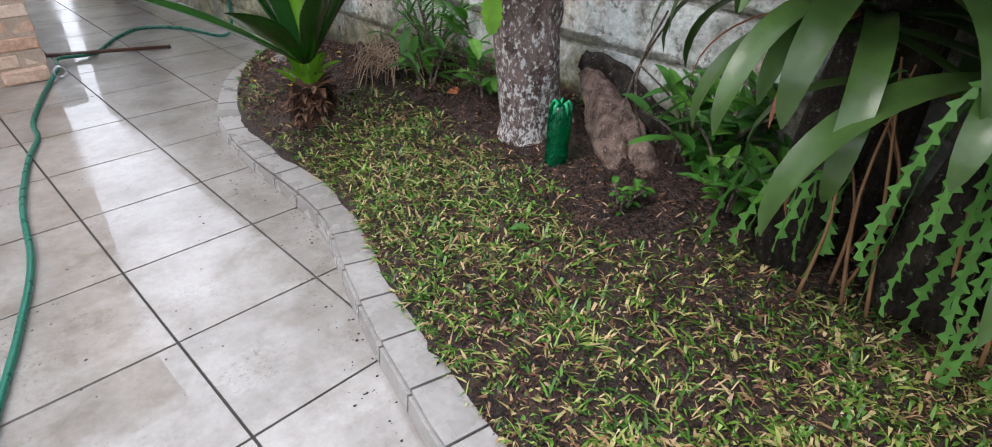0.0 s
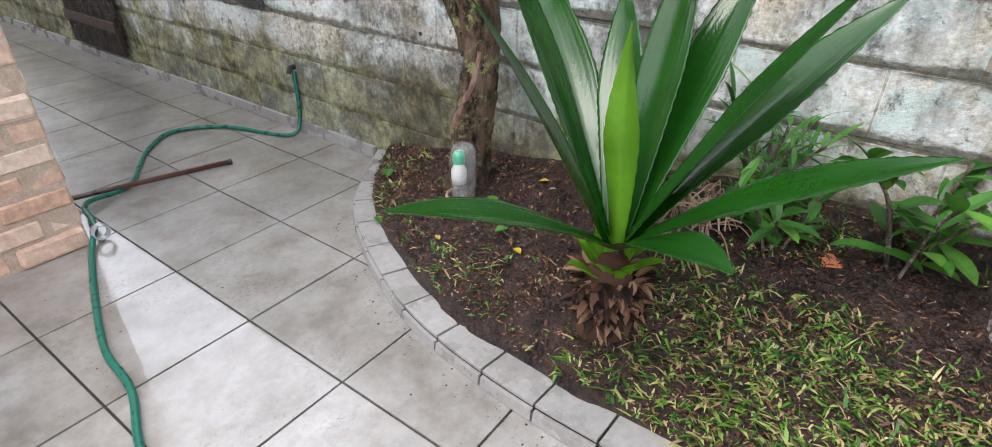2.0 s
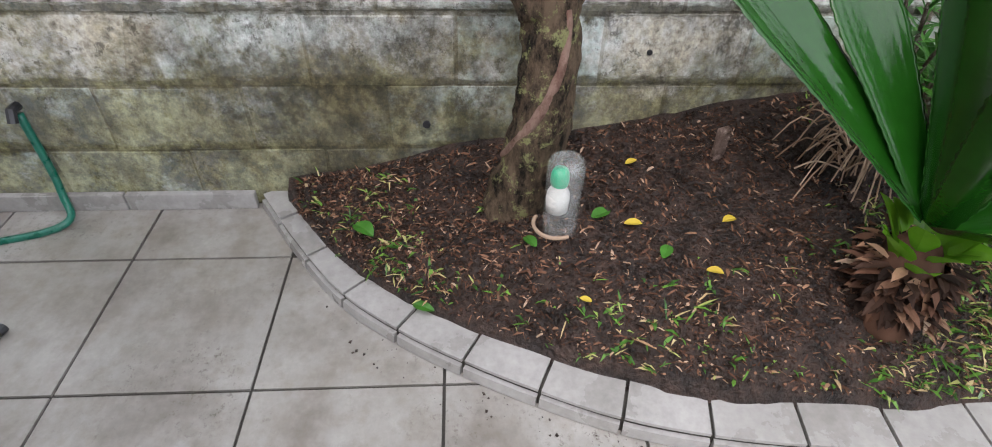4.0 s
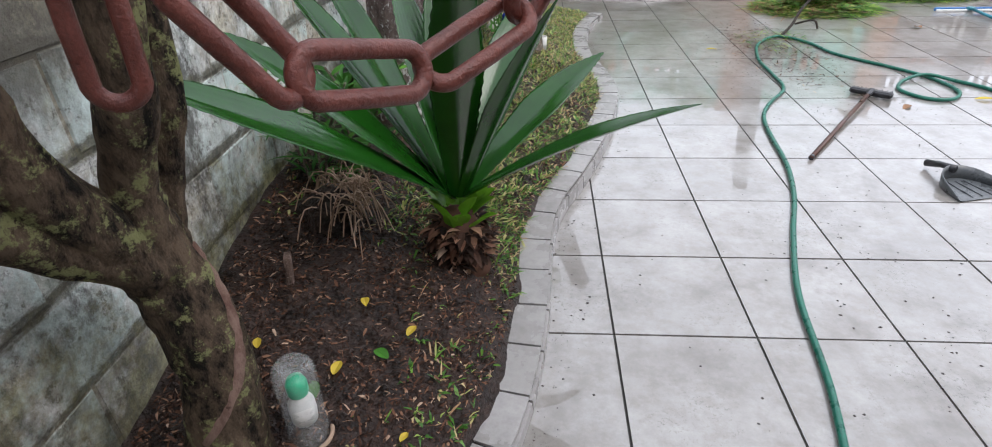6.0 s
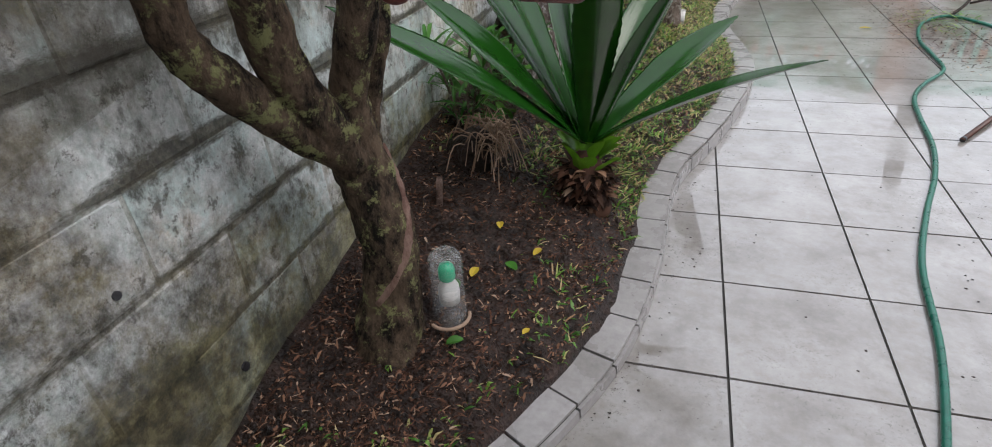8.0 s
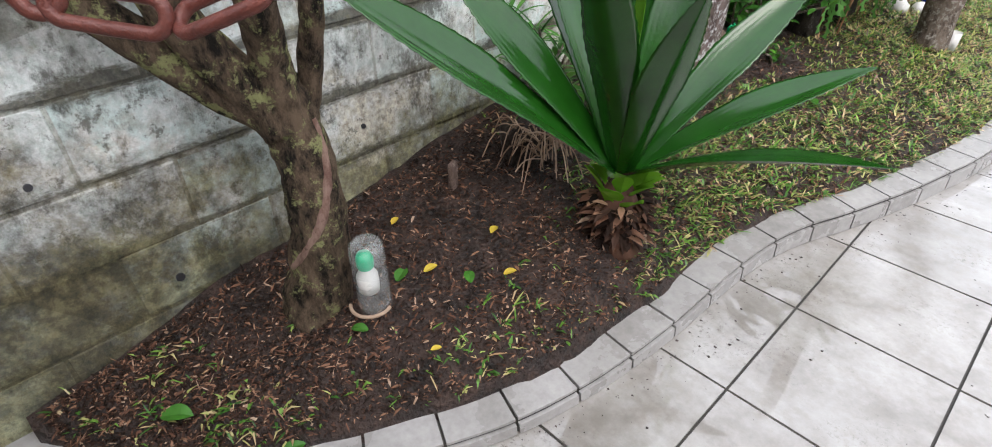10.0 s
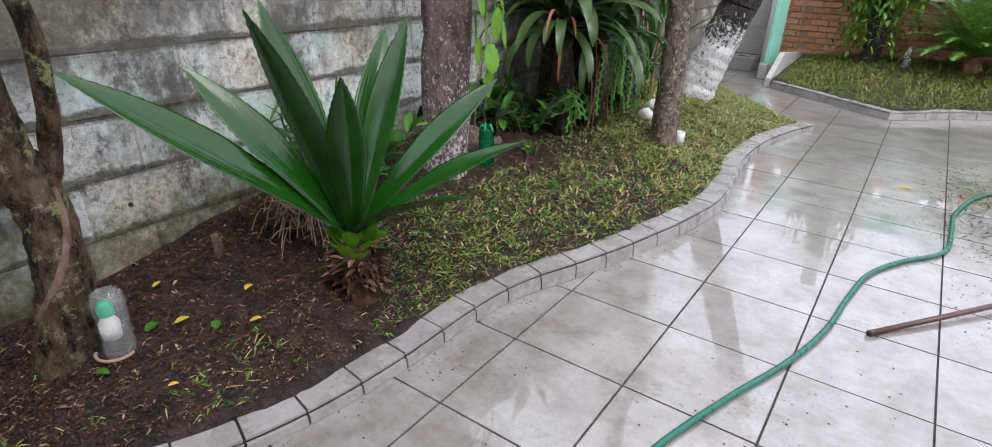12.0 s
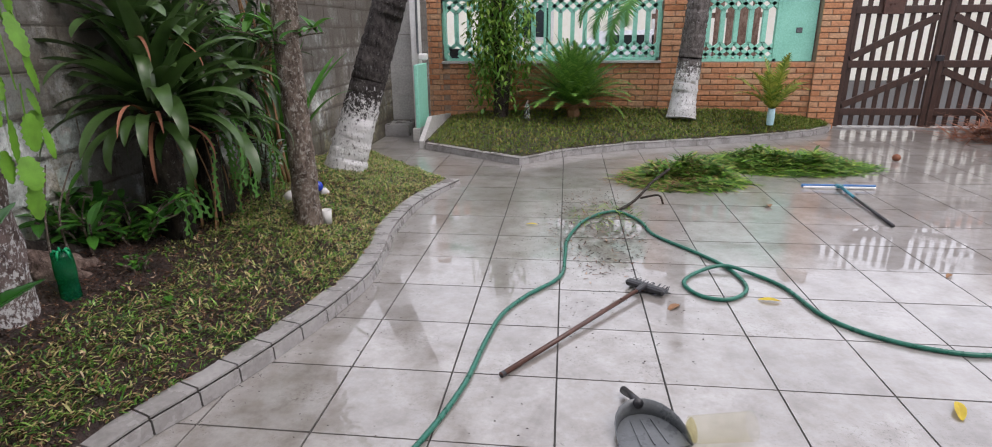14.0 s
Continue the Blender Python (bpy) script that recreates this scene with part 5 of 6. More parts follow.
Geo().lathe((ix, iy, bz), [(0.0205, 0.148), (0.0225, 0.154), (0.0225, 0.178), (0.017, 0.191), (0.001, 0.195)], 18).obj("cap", CAPG, ib, "green screw cap", smooth=True)
Geo().tube([(bx + 0.055 * math.cos(a), by - 0.012 + 0.055 * math.sin(a), bz + 0.016) for a in np.linspace(-2.2, 0.5, 14)], 0.005, 8).obj("ring", ROOT, bt, "pale ring of old hose")
LOBE = simple("bright_green_plastic", (0.0, 0.28, 0.10), (0.01, 0.36, 0.15), 9, 0.25, 0.1, 0.001)
gx, gy = -2.11, -0.075
gz = 0.305
gb = thing("green_bottle", (gx, gy, gz), "upturned green plastic drink bottle stuck in soil beside the trunk", "bottle")
Geo().lathe((gx, gy, gz), [(0.038, -0.02), (0.040, 0.03), (0.038, 0.09), (0.041, 0.12), (0.041, 0.18), (0.039, 0.205), (0.032, 0.23), (0.02, 0.222), (0.001, 0.215)], 24).obj("body", THING, gb, smooth=True)
for k in range(5):
    a = radians(72 * k)
    Geo().tube([(gx + r * math.cos(a), gy + r * math.sin(a), gz + z) for r, z in ((0.037, 0.200), (0.033, 0.222), (0.024, 0.234), (0.010, 0.226))], [0.003, 0.006, 0.006, 0.003], 8).obj("foot_lobe", LOBE, gb, smooth=True)


# ---- chain ----
def chain():
    t = thing("hanging_chain", (-1.76, -2.42, 1.15), "heavy rust-brown iron chain hanging from a limb of the twisted tree", "chain")

    def link(c, d, face):
        """One oval link about c, long along d, its flat side towards face."""
        d = Vector(d).normalized()
        s = Vector(face).cross(d).normalized()
        L, W = 0.0375, 0.018
        pts = []
        for k in range(29):
            a = 2 * math.pi * k / 28
            y = math.sin(a)
            pts.append(Vector(c) + s * math.cos(a) * W + d * (y * W + (L if y > 0.001 else -L if y < -0.001 else 0)))
        Geo().tube(pts, 0.0078, 10, cap=False).obj("link", RUST, t, smooth=True)

    link((-1.731, -2.386, 1.171), (0.083, 0.093, -0.024), (0.5, -0.8, 0.3))
    link((-1.924, -2.39, 1.206), (0.02, 0, 1), (0.4, -0.9, 0.1))
    for pts, turn in (([(-1.69, -2.332, 1.158), (-1.619, -2.275, 1.20), (-1.57, -2.27, 1.31), (-1.55, -2.33, 1.6), (-1.58, -2.46, 2.3)], 0),
                      ([(-1.77, -2.42, 1.18), (-1.80, -2.45, 1.235), (-1.85, -2.45, 1.34), (-1.92, -2.42, 1.6), (-1.95, -2.3, 2.05)], 1),
                      ([(-1.922, -2.39, 1.255), (-1.93, -2.39, 1.36), (-1.97, -2.38, 1.6), (-2.03, -2.24, 1.86)], 1)):
        line = spline(pts, 40)
        acc, n = 0.047, turn
        for k in range(1, len(line)):
            acc += (line[k] - line[k - 1]).length
            if acc >= 0.095:
                d = line[min(len(line) - 1, k + 6)] - line[max(0, k - 6)]
                side = d.cross(Vector((0.3, -0.9, 0.3)))
                link(line[k], d, Vector((0.3, -0.9, 0.3)) + side.normalized() * (0.7 if n % 2 else -0.55))
                acc, n = 0.0, n + 1


chain()


# ---- tools and hose on the floor ----
def hose():
    t = thing("garden_hose", (-0.5, 0, 0), "dark green garden hose lying in loops on the wet tiles", "hose")
    a = [(-2.49, -3.43, 0.34), (-2.47, -3.42, 0.08), (-2.38, -3.42, 0.012), (-2.24, -3.80, 0.012), (-2.02, -3.96, 0.012), (-1.80, -3.80, 0.012), (-1.57, -3.50, 0.012), (-1.36, -3.42, 0.035),
         (-1.30, -3.2, 0.04), (-1.22, -3.06, 0.014), (-1.10, -2.76, 0.012), (-1.0, -2.46, 0.012), (-0.97, -2.24, 0.012), (-0.88, -2.0, 0.012), (-0.77, -1.58, 0.012), (-0.70, -1.14, 0.012)]
    b = [(-0.58, -0.75, 0.012), (-0.46, -0.42, 0.012), (-0.38, -0.1, 0.012), (-0.34, 0.25, 0.012), (-0.29, 0.54, 0.012), (-0.18, 0.78, 0.012), (0.0, 1.06, 0.012), (0.03, 1.4, 0.012), (0.05, 1.75, 0.012),
         (0.19, 2.2, 0.012), (0.42, 2.42, 0.014), (0.59, 2.2, 0.012), (0.66, 1.87, 0.012), (0.88, 1.54, 0.012)]
    c = [(1.02, 1.28, 0.012), (1.05, 1.0, 0.012), (0.93, 0.84, 0.012), (0.78, 0.86, 0.012), (0.71, 1.03, 0.012), (0.82, 1.2, 0.014), (0.99, 1.27, 0.034), (1.14, 1.2, 0.014), (1.26, 1.02, 0.012),
         (1.33, 0.7, 0.012), (1.45, 0.52, 0.012), (1.64, 0.40, 0.012), (1.85, 0.35, 0.012), (2.03, 0.385, 0.012), (2.12, 0.45, 0.014)]
    Geo().tube(spline(a + b + c, 7), 0.0115, 10).obj("tube", HOSE, t, smooth=True)
    nz = Geo().tube([(2.115, 0.445, 0.018), (2.145, 0.48, 0.022), (2.17, 0.51, 0.024)], [0.015, 0.021, 0.015], 12).obj("nozzle", REDP, t, "red plastic nozzle", smooth=True)
    Geo().tube([(2.12, 0.535, 0.026), (2.17, 0.52, 0.028), (2.22, 0.49, 0.02)], [0.012, 0.014, 0.011], 10).obj("crosspiece", REDP, nz, smooth=True)
    Geo().tube([(-2.5, -3.43, 0.36), (-2.47, -3.43, 0.36), (-2.455, -3.43, 0.33)], 0.014, 8).obj("tap", BLACKP, t, "dark tap on the wall")
    lp = [(-1.0 + 0.14 * math.cos(q), -3.95 + 0.2 * math.sin(q), 0.013) for q in np.linspace(0.2, 5.6, 24)]
    Geo().tube(lp, 0.0115, 8).obj("spare_loop", HOSE, t, smooth=True)
    g = Geo()
    for k in range(3):
        g.tube([(-1.29 + 0.03 * math.cos(q), -3.14 + 0.012 * k, 0.04 + 0.03 * math.sin(q)) for q in np.linspace(0, 6.28, 14)], 0.004, 6)
    g.obj("clamp", SILVER, t, "metal hose clamps")


hose()


def broom(head, end, zh, bristle, stick, label, sock=None):
    h, e = Vector(head), Vector(end)
    t = thing("broom", (h.x, h.y, 0), label, "broom")
    d = (h - e).normalized()
    side = Vector((-d.y, d.x, 0)).normalized()
    rot = Matrix((d, side, Vector((0, 0, 1)))).transposed()
    Geo().box(h + Vector((0, 0, zh)), (0.05, 0.24, 0.035), rot, bevel=0.01).obj("head", bristle, t)
    g = Geo()
    for i in range(17):
        for j in range(3):
            o = h + side * (-0.112 + i * 0.014) + Vector((0, 0, zh - 0.01)) + d * 0.02
            q = o + d * rng.uniform(0.05, 0.075) + side * rng.uniform(-0.015, 0.015) + Vector((0, 0, -0.02 + j * 0.016))
            g.tube([o, q], [0.004, 0.002], 4)
    g.obj("bristles", bristle, t)
    Geo().tube([e + Vector((0, 0, 0.013)), h - d * 0.02 + Vector((0, 0, zh + 0.01))], 0.012, 10).obj("handle", stick, t, smooth=True)
    Geo().tube([h - d * 0.10 + Vector((0, 0, zh + 0.006)), h - d * 0.01 + Vector((0, 0, zh + 0.012))], [0.015, 0.02], 10).obj("socket", sock or bristle, t)
    Geo().tube([e + Vector((0, 0, 0.013)), e + d * 0.02 + Vector((0, 0, 0.013))], 0.0135, 10).obj("end_cap", BLACKP, t)
    return t


broom((0.48, 0.92, 0), (-0.235, -0.02, 0), 0.03, BLACKP, BROWNP, "push broom with brown stick and black bristles on the floor")
broom((-0.72, -3.66, 0), (-2.0, -3.36, 0), 0.05, BLACKP, BROWNP, "broom lying behind the brick column, red socket", REDP)


def squeegee():
    t = thing("floor_squeegee", (2.5, 3.34, 0), "floor squeegee with blue and white blade and teal stick", "squeegee")
    Geo().box((2.505, 3.36, 0.022), (0.64, 0.02, 0.03), bevel=0.004).obj("blade_top", BLUEP, t)
    Geo().box((2.505, 3.335, 0.012), (0.62, 0.024, 0.02), bevel=0.003).obj("blade_holder", WHITE, t)
    Geo().tube([(2.5, 3.31, 0.03), (2.47, 2.95, 0.022)], 0.013, 10).obj("stick", TEALP, t, smooth=True)
    Geo().tube([(2.47, 2.95, 0.022), (2.42, 2.22, 0.013)], 0.0125, 10).obj("stick_end", BLACKP, t, smooth=True)
    Geo().box((2.5, 3.33, 0.03), (0.06, 0.05, 0.03), bevel=0.006).obj("joint", TEALP, t)


squeegee()


def dustpan():
    t = thing("dustpan", (0.33, -0.3, 0), "dark grey plastic dustpan lying open on wet tiles", "dustpan")
    rot = pose(0.33, -0.3, 0.0, 0, 0, 14)
    n = 14
    vs = []
    for i in range(n + 1):
        s = i / n
        a = math.pi * s
        x, y = -0.125 * math.cos(a), 0.20 * math.sin(a) ** 0.8 - 0.12
        hgt = 0.06 * math.sin(a) ** 0.5 + 0.008
        vs += [rot @ Vector((x, y, 0.004)), rot @ Vector((x * 1.06, y * 1.04 + 0.004, hgt)), rot @ Vector((x * 1.09, y * 1.06 + 0.006, hgt)), rot @ Vector((x * 1.03, y * 1.02 + 0.003, 0.001))]
    fs = [(i * 4 + k, i * 4 + (k + 1) % 4, i * 4 + 4 + (k + 1) % 4, i * 4 + 4 + k) for i in range(n) for k in range(4)]
    Geo().put(vs, fs).obj("rim", GREYP, t, smooth=True)
    Geo().put([vs[i * 4] for i in range(n + 1)] + [v + Vector((0, 0, -0.003)) for v in [vs[i * 4] for i in range(n + 1)]],
              [tuple(range(n + 1)), tuple(range(2 * n + 1, n, -1))] + [(i, i + 1, i + n + 2, i + n + 1) for i in range(n)]).obj("pan", GREYP, t)
    for x in (-0.05, 0.0, 0.05):
        Geo().beam(rot @ Vector((x, -0.1, 0.006)), rot @ Vector((x * 0.8, 0.04, 0.006)), 0.006, 0.005).obj("rib", GREYP, t)
    Geo().tube([rot @ Vector((0, 0.07, 0.055)), rot @ Vector((-0.005, 0.13, 0.05)), rot @ Vector((-0.01, 0.21, 0.025))], [0.02, 0.014, 0.017], 10).obj("handle", BLACKP, t, smooth=True)


dustpan()
jar = thing("plastic_bottle", (0.58, -0.34, 0), "cut clear plastic bottle lying beside the dustpan", "bottle")
a, b = Vector((0.475, -0.365, 0.053)), Vector((0.70, -0.325, 0.056))
Geo().tube([a.lerp(b, s) for s in (0.0, 0.02, 0.2, 0.22, 0.24, 0.5, 0.52, 0.54, 0.8, 1.0)], [0.040, 0.048, 0.050, 0.047, 0.050, 0.051, 0.048, 0.051, 0.052, 0.053], 24, cap=False).obj("body", BAG, jar, smooth=True)
Geo().tube([a + (b - a) * 0.005, a + (b - a) * 0.05], [0.036, 0.044], 20).obj("base", YELLOWISH, jar, "yellowish moulded base", smooth=True)


# ---- loose leaves, piles and debris ----
def fallen(x, y, z, size, mat, label, wide=0.45):
    g = Geo().leaf((x, y, z + 0.004), rng.uniform(0, 360), rng.uniform(2, 14), size, size * wide, rng.uniform(0.2, 0.7), 0.4, 7, prof=lambda s: math.sin(math.pi * min(1, 0.05 + 0.95 * s)) ** 0.8 + 0.03)
    tagged(g.obj("fallen_leaf", mat, base=(x, y, z)), label, "leaf", group="fallen leaves")


YEL = foliage("yellow_leaf", [(0.0, (0.55, 0.36, 0.03)), (1.0, (0.62, 0.5, 0.06))], 0.5)
for x, y, s in ((1.07, 0.86, 0.12), (-0.18, 2.06, 0.09), (1.51, -0.14, 0.12)):
    fallen(x, y, 0, s, YEL, "yellow fallen leaf on the wet tiles", 0.32)
for x, y, s in ((0.64, 0.76, 0.1), (1.7, 2.75, 0.12), (2.25, 1.27, 0.07)):
    fallen(x, y, 0, s, DRY, "brown dry leaf on the wet tiles", 0.4)
for x, y, s in ((-2.10, -1.79, 0.045), (-1.95, -1.62, 0.04), (-1.9, -1.9, 0.03), (-2.09, -1.51, 0.04), (-2.3, -1.75, 0.035)):
    fallen(x, y, soil(x, y) + 0.01, s, YEL, "small yellow leaf on dark soil", 0.6)
for x, y, s in ((-1.98, -1.72, 0.05), (-2.0, -2.33, 0.06), (-2.24, -2.5, 0.08), (-2.12, -1.87, 0.06), (-2.05, -2.02, 0.05), (-1.75, 0.05, 0.06)):
    fallen(x, y, soil(x, y) + 0.015, s, SHRUB, "fresh green leaf lying on the soil", 0.6)
co = Geo().lathe((3.62, 4.62, 0.0), [(0.001, 0.0), (0.03, 0.008), (0.045, 0.035), (0.034, 0.065), (0.001, 0.078)], 14)
tagged(co.obj("coconut", DRYRED, base=(3.62, 4.62, 0), smooth=True), "small dry brown coconut on the tiles", "coconut")


def heap(at, rx, ry, h, n, mat, name, label, ln=(0.07, 0.24), w=0.014):
    g = Geo()
    for k in range(n):
        a, r = rng.uniform(0, 2 * math.pi), math.sqrt(rng.random()) * (1 + 0.25 * rng.random() ** 3)
        x, y = at[0] + rx * r * math.cos(a), at[1] + ry * r * math.sin(a)
        z = at[2] + 0.004 + h * max(0, 1 - r * r) * rng.random() ** 0.4 * (0.6 + 1.0 * noise.noise((x * 4, y * 4, 1)))
        f, e = rng.uniform(0, 2 * math.pi), rng.uniform(-0.15, 0.7) * max(0, 1 - r * 0.7)
        d = Vector((math.cos(f) * math.cos(e), math.sin(f) * math.cos(e), math.sin(e)))
        g.blade((x, y, z), d, (-math.sin(f), math.cos(f), 0), rng.uniform(*ln), w * rng.uniform(0.6, 1.5), max(0, rng.uniform(0, 0.5) * e))
    return tagged(g.obj(name, mat, base=at), label, "heap", kind="stuff")


heap((1.15, 3.6, 0), 0.52, 0.42, 0.22, 4200, CUT, "grass_heap", "heap of cut green grass and twigs on wet tiles", (0.05, 0.18), 0.02)
heap((2.3, 4.3, 0), 0.85, 0.45, 0.19, 6000, CUT, "grass_heap", "long heap of freshly cut green grass", (0.05, 0.18), 0.02)
heap((1.05, 3.5, 0), 0.5, 0.35, 0.22, 420, DRY, "twig_heap", "brown twigs mixed in the cut grass", (0.1, 0.3), 0.008)
heap((0.25, 2.1, 0), 0.34, 0.95, 0.003, 650, LITTER, "plant_scraps", "brown wet plant fibres washed over the tiles", (0.006, 0.05), 0.006)
heap((0.35, 2.3, 0), 0.3, 0.35, 0.02, 160, CUT, "grass_scraps", "scattered grass scraps round the hose", (0.02, 0.12), 0.006)
tw = thing("twig", (0.75, 2.75, 0), "dark forked twig beside the grass heap", "twig")
Geo().tube(spline([(0.45, 2.45, 0.01), (0.62, 2.7, 0.04), (0.78, 2.95, 0.13), (0.95, 3.15, 0.2)], 4), 0.012, 7).obj("stem", BARKD, tw, smooth=True)
Geo().tube(spline([(0.66, 2.74, 0.04), (0.8, 2.7, 0.08), (0.84, 2.68, 0.01)], 4), 0.009, 7).obj("fork", BARKD, tw, smooth=True)
heap((6.0, 6.1, 0), 0.85, 0.4, 0.4, 900, DRYRED, "dry_frond_heap", "heap of dry reddish palm fronds by the gate", (0.3, 0.9), 0.02)
deb = Geo()
for k in range(4000):
    if k < 2800:
        x, y = rng.gauss(0.22, 0.3), rng.gauss(1.9, 0.8)
    elif k < 3100:
        x, y = rng.gauss(-0.5, 0.6), rng.uniform(-3.0, 0.6)
    elif k > 3600:
        y = -rng.choice((0.9, 1.35, 1.8, 2.25)) + rng.gauss(0, 0.05) if rng.random() < 0.5 else rng.uniform(-2.6, -0.5)
        x = rng.gauss(-0.35, 0.3)
    else:
        x, y = edge(rng.uniform(-2.6, 2.5)), 0
        y = rng.uniform(-2.6, 2.5)
        x = edge(y) + abs(rng.gauss(0, 0.06)) + 0.02
    if y > 6.5 or x < edge(y) + 0.015:
        continue
    f, s = rng.uniform(0, 6.28), 0.001 + 0.0045 * rng.random() ** 3
    deb.put([(x + s * math.cos(f + q) * (1.6 if q < 1 else 1), y + s * math.sin(f + q), 0.0012) for q in (0, 1.4, 2.9, 4.4)] + [(x, y, s * 0.5)], [(0, 1, 4), (1, 2, 4), (2, 3, 4), (3, 0, 4)])
tagged(deb.obj("soil_crumbs", SOIL), "crumbs of soil and plant bits washed over the tiles", "debris", kind="stuff")

# ---- grass and litter of the long bed ----
grass, shade, litter = Geo(), Geo(), Geo()


def spray(g, x, y, n, reach, wide):
    """A tuft of blades that lean out from one root."""
    a0 = rng.uniform(0, 2 * math.pi)
    for q in range(n):
        f, el = a0 + rng.uniform(-1.9, 1.9), rng.uniform(0.05, 0.95)
        g.blade((x + rng.uniform(-0.01, 0.01), y + rng.uniform(-0.01, 0.01), soil(x, y) - 0.003), (math.cos(f) * math.cos(el), math.sin(f) * math.cos(el), math.sin(el)),
                (-math.sin(f), math.cos(f), 0), reach * rng.uniform(0.4, 1.1), wide * rng.uniform(0.5, 1.3), rng.uniform(0.1, 0.7) * el)


for k in range(40000):
    y = rng.uniform(-2.7, 4.7)
    e = edge(y) - 0.112
    x = rng.uniform(WALL_X + 0.02, e)
    lawn = min(1.0, max(0.0, (y + 1.3 + 0.45 * max(0.0, 1 - (e - x) / 0.4)) / 0.6))
    far = min(1.0, max(0.0, (y - 0.3) / 0.9))
    near_kerb = max(0.0, 1 - (e - x) / 0.45)
    bare = noise.noise((x * 2.6, y * 2.6, 4)) * 0.5 + 0.5
    want = lawn * (0.72 + 0.35 * far - (2.3 - far) * max(0, bare - 0.47) - (0.5 if x < -2.12 and y < 1.8 else 0) - 0.6 * max(0.0, 1 - math.hypot((x + 2.0) / 0.4, (y - 0.5) / 0.6))) + (1 - lawn) * 0.06 * near_kerb * (1.8 if bare < 0.5 else 0.3)
    if rng.random() < want:
        spray(grass if rng.random() < far * 0.9 else shade, x, y, rng.randint(2, 5), rng.uniform(0.025, 0.07), rng.uniform(0.004, 0.0095))
for k in range(68000):
    y = rng.uniform(-2.7, 2.6)
    x = rng.uniform(WALL_X + 0.02, edge(y) - 0.112)
    if noise.noise((x * 4, y * 4, 9)) + rng.random() < 0.25:
        continue
    f, el = rng.uniform(0, 2 * math.pi), rng.uniform(-0.1, 0.6)
    litter.blade((x, y, soil(x, y) + 0.003), (math.cos(f) * math.cos(el), math.sin(f) * math.cos(el), math.sin(el)), (-math.sin(f), math.cos(f), rng.uniform(-0.4, 0.4)),
                 0.006 + 0.028 * rng.random() ** 2, 0.0015 + 0.007 * rng.random() ** 2, rng.uniform(0, 0.3))
tagged(grass.obj("grass", GRASS), "coarse yellow-green patchy grass with dry blades", "grass", kind="stuff")
tagged(shade.obj("grass", GRASSN), "tufts of darker green grass among brown litter", "grass", kind="stuff")
tagged(litter.obj("leaf_litter", LITTER), "reddish brown plant litter and flakes on dark soil", "litter", kind="stuff")
clods = Geo()
for k in range(2600):
    y = rng.uniform(-2.68, 1.6)
    x = rng.uniform(WALL_X + 0.03, edge(y) - 0.12)
    s = rng.uniform(0.004, 0.014)
    c = Vector((x, y, soil(x, y) + s * 0.3))
    vs = [c + Vector(v) * s * rng.uniform(0.7, 1.3) for v in ((1, 0, 0), (-1, 0, 0), (0, 1, 0), (0, -1, 0), (0, 0, 0.9), (0, 0, -0.8))]
    clods.put(vs, [(0, 2, 4), (2, 1, 4), (1, 3, 4), (3, 0, 4), (2, 0, 5), (1, 2, 5), (3, 1, 5), (0, 3, 5)])
tagged(clods.obj("soil_clods", SOIL), "small damp clods of soil", "soil", kind="stuff")
lawn = Geo()
for k in range(26000):
    x = rng.uniform(-1.7, 3.7)
    e = edge2(x) + 0.09
    y = rng.uniform(e, 6.84)
    f, el = rng.uniform(0, 6.28), rng.uniform(0.15, 1.1)
    lawn.blade((x, y, soil2(x, y) - 0.003), (math.cos(f) * math.cos(el), math.sin(f) * math.cos(el), math.sin(el)), (-math.sin(f), math.cos(f), 0),
               rng.uniform(0.03, 0.08), rng.uniform(0.007, 0.014), 0.2)
tagged(lawn.obj("lawn", LAWN), "short green lawn before the street wall", "grass", kind="stuff")


# ---- front lawn plants ----
def frond(g, base, az, elev, length, width, droop, pairs=22, vee=0.5):
    """A feather leaf: a rib with leaflets on both sides."""
    p, e, a = Vector(base), radians(elev), radians(az)
    n = pairs
    side = Vector((-math.sin(a), math.cos(a), 0))
    prev = p.copy()
    for i in range(1, n + 1):
        s = i / n
        ee = e - droop * s * s
        d = Vector((math.cos(a) * math.cos(ee), math.sin(a) * math.cos(ee), math.sin(ee)))
        p = prev + d * length / n
        up = d.cross(side)
        g.put([prev - side * 0.004, prev + side * 0.004, p + side * 0.003, p - side * 0.003], [(0, 1, 2, 3)])
        w = width * math.sin(math.pi * min(0.97, 0.12 + 0.85 * s)) ** 0.7
        for k in (-1, 1):
            t = p + side * k * w * 0.85 + d * w * 0.55 + up * vee * w * 0.4 + Vector((0, 0, -w * 0.25 * rng.random()))
            q = d * (length / n) * 1.15
            g.put([prev, prev + q, t], [(0, 1, 2)])
        prev = p


def feather(name, at, n, length, width, label, mat, elev, droop, stem, vee=0.5, pot=None, pairs=26):
    t = thing(name, (at[0], at[1], at[2]), label, "palm")
    if stem:
        Geo().tube([(at[0], at[1], at[2] - 0.05), (at[0], at[1], at[2] + stem * 0.5), (at[0], at[1], at[2] + stem)], [stem * 0.55 + 0.02, stem * 0.5 + 0.02, 0.04], 14, lump=0.5).obj("stem", DRY, t)
    for k in range(n):
        s = k / n
        g = Geo()
        frond(g, (at[0], at[1], at[2] + stem), k * 137.5 + rng.uniform(-10, 10), elev[1] + (elev[0] - elev[1]) * s, length * rng.uniform(0.8, 1.1), width, rng.uniform(*droop) * (0.5 + 0.7 * s), pairs, vee)
        g.obj("frond", mat, t)
    return t


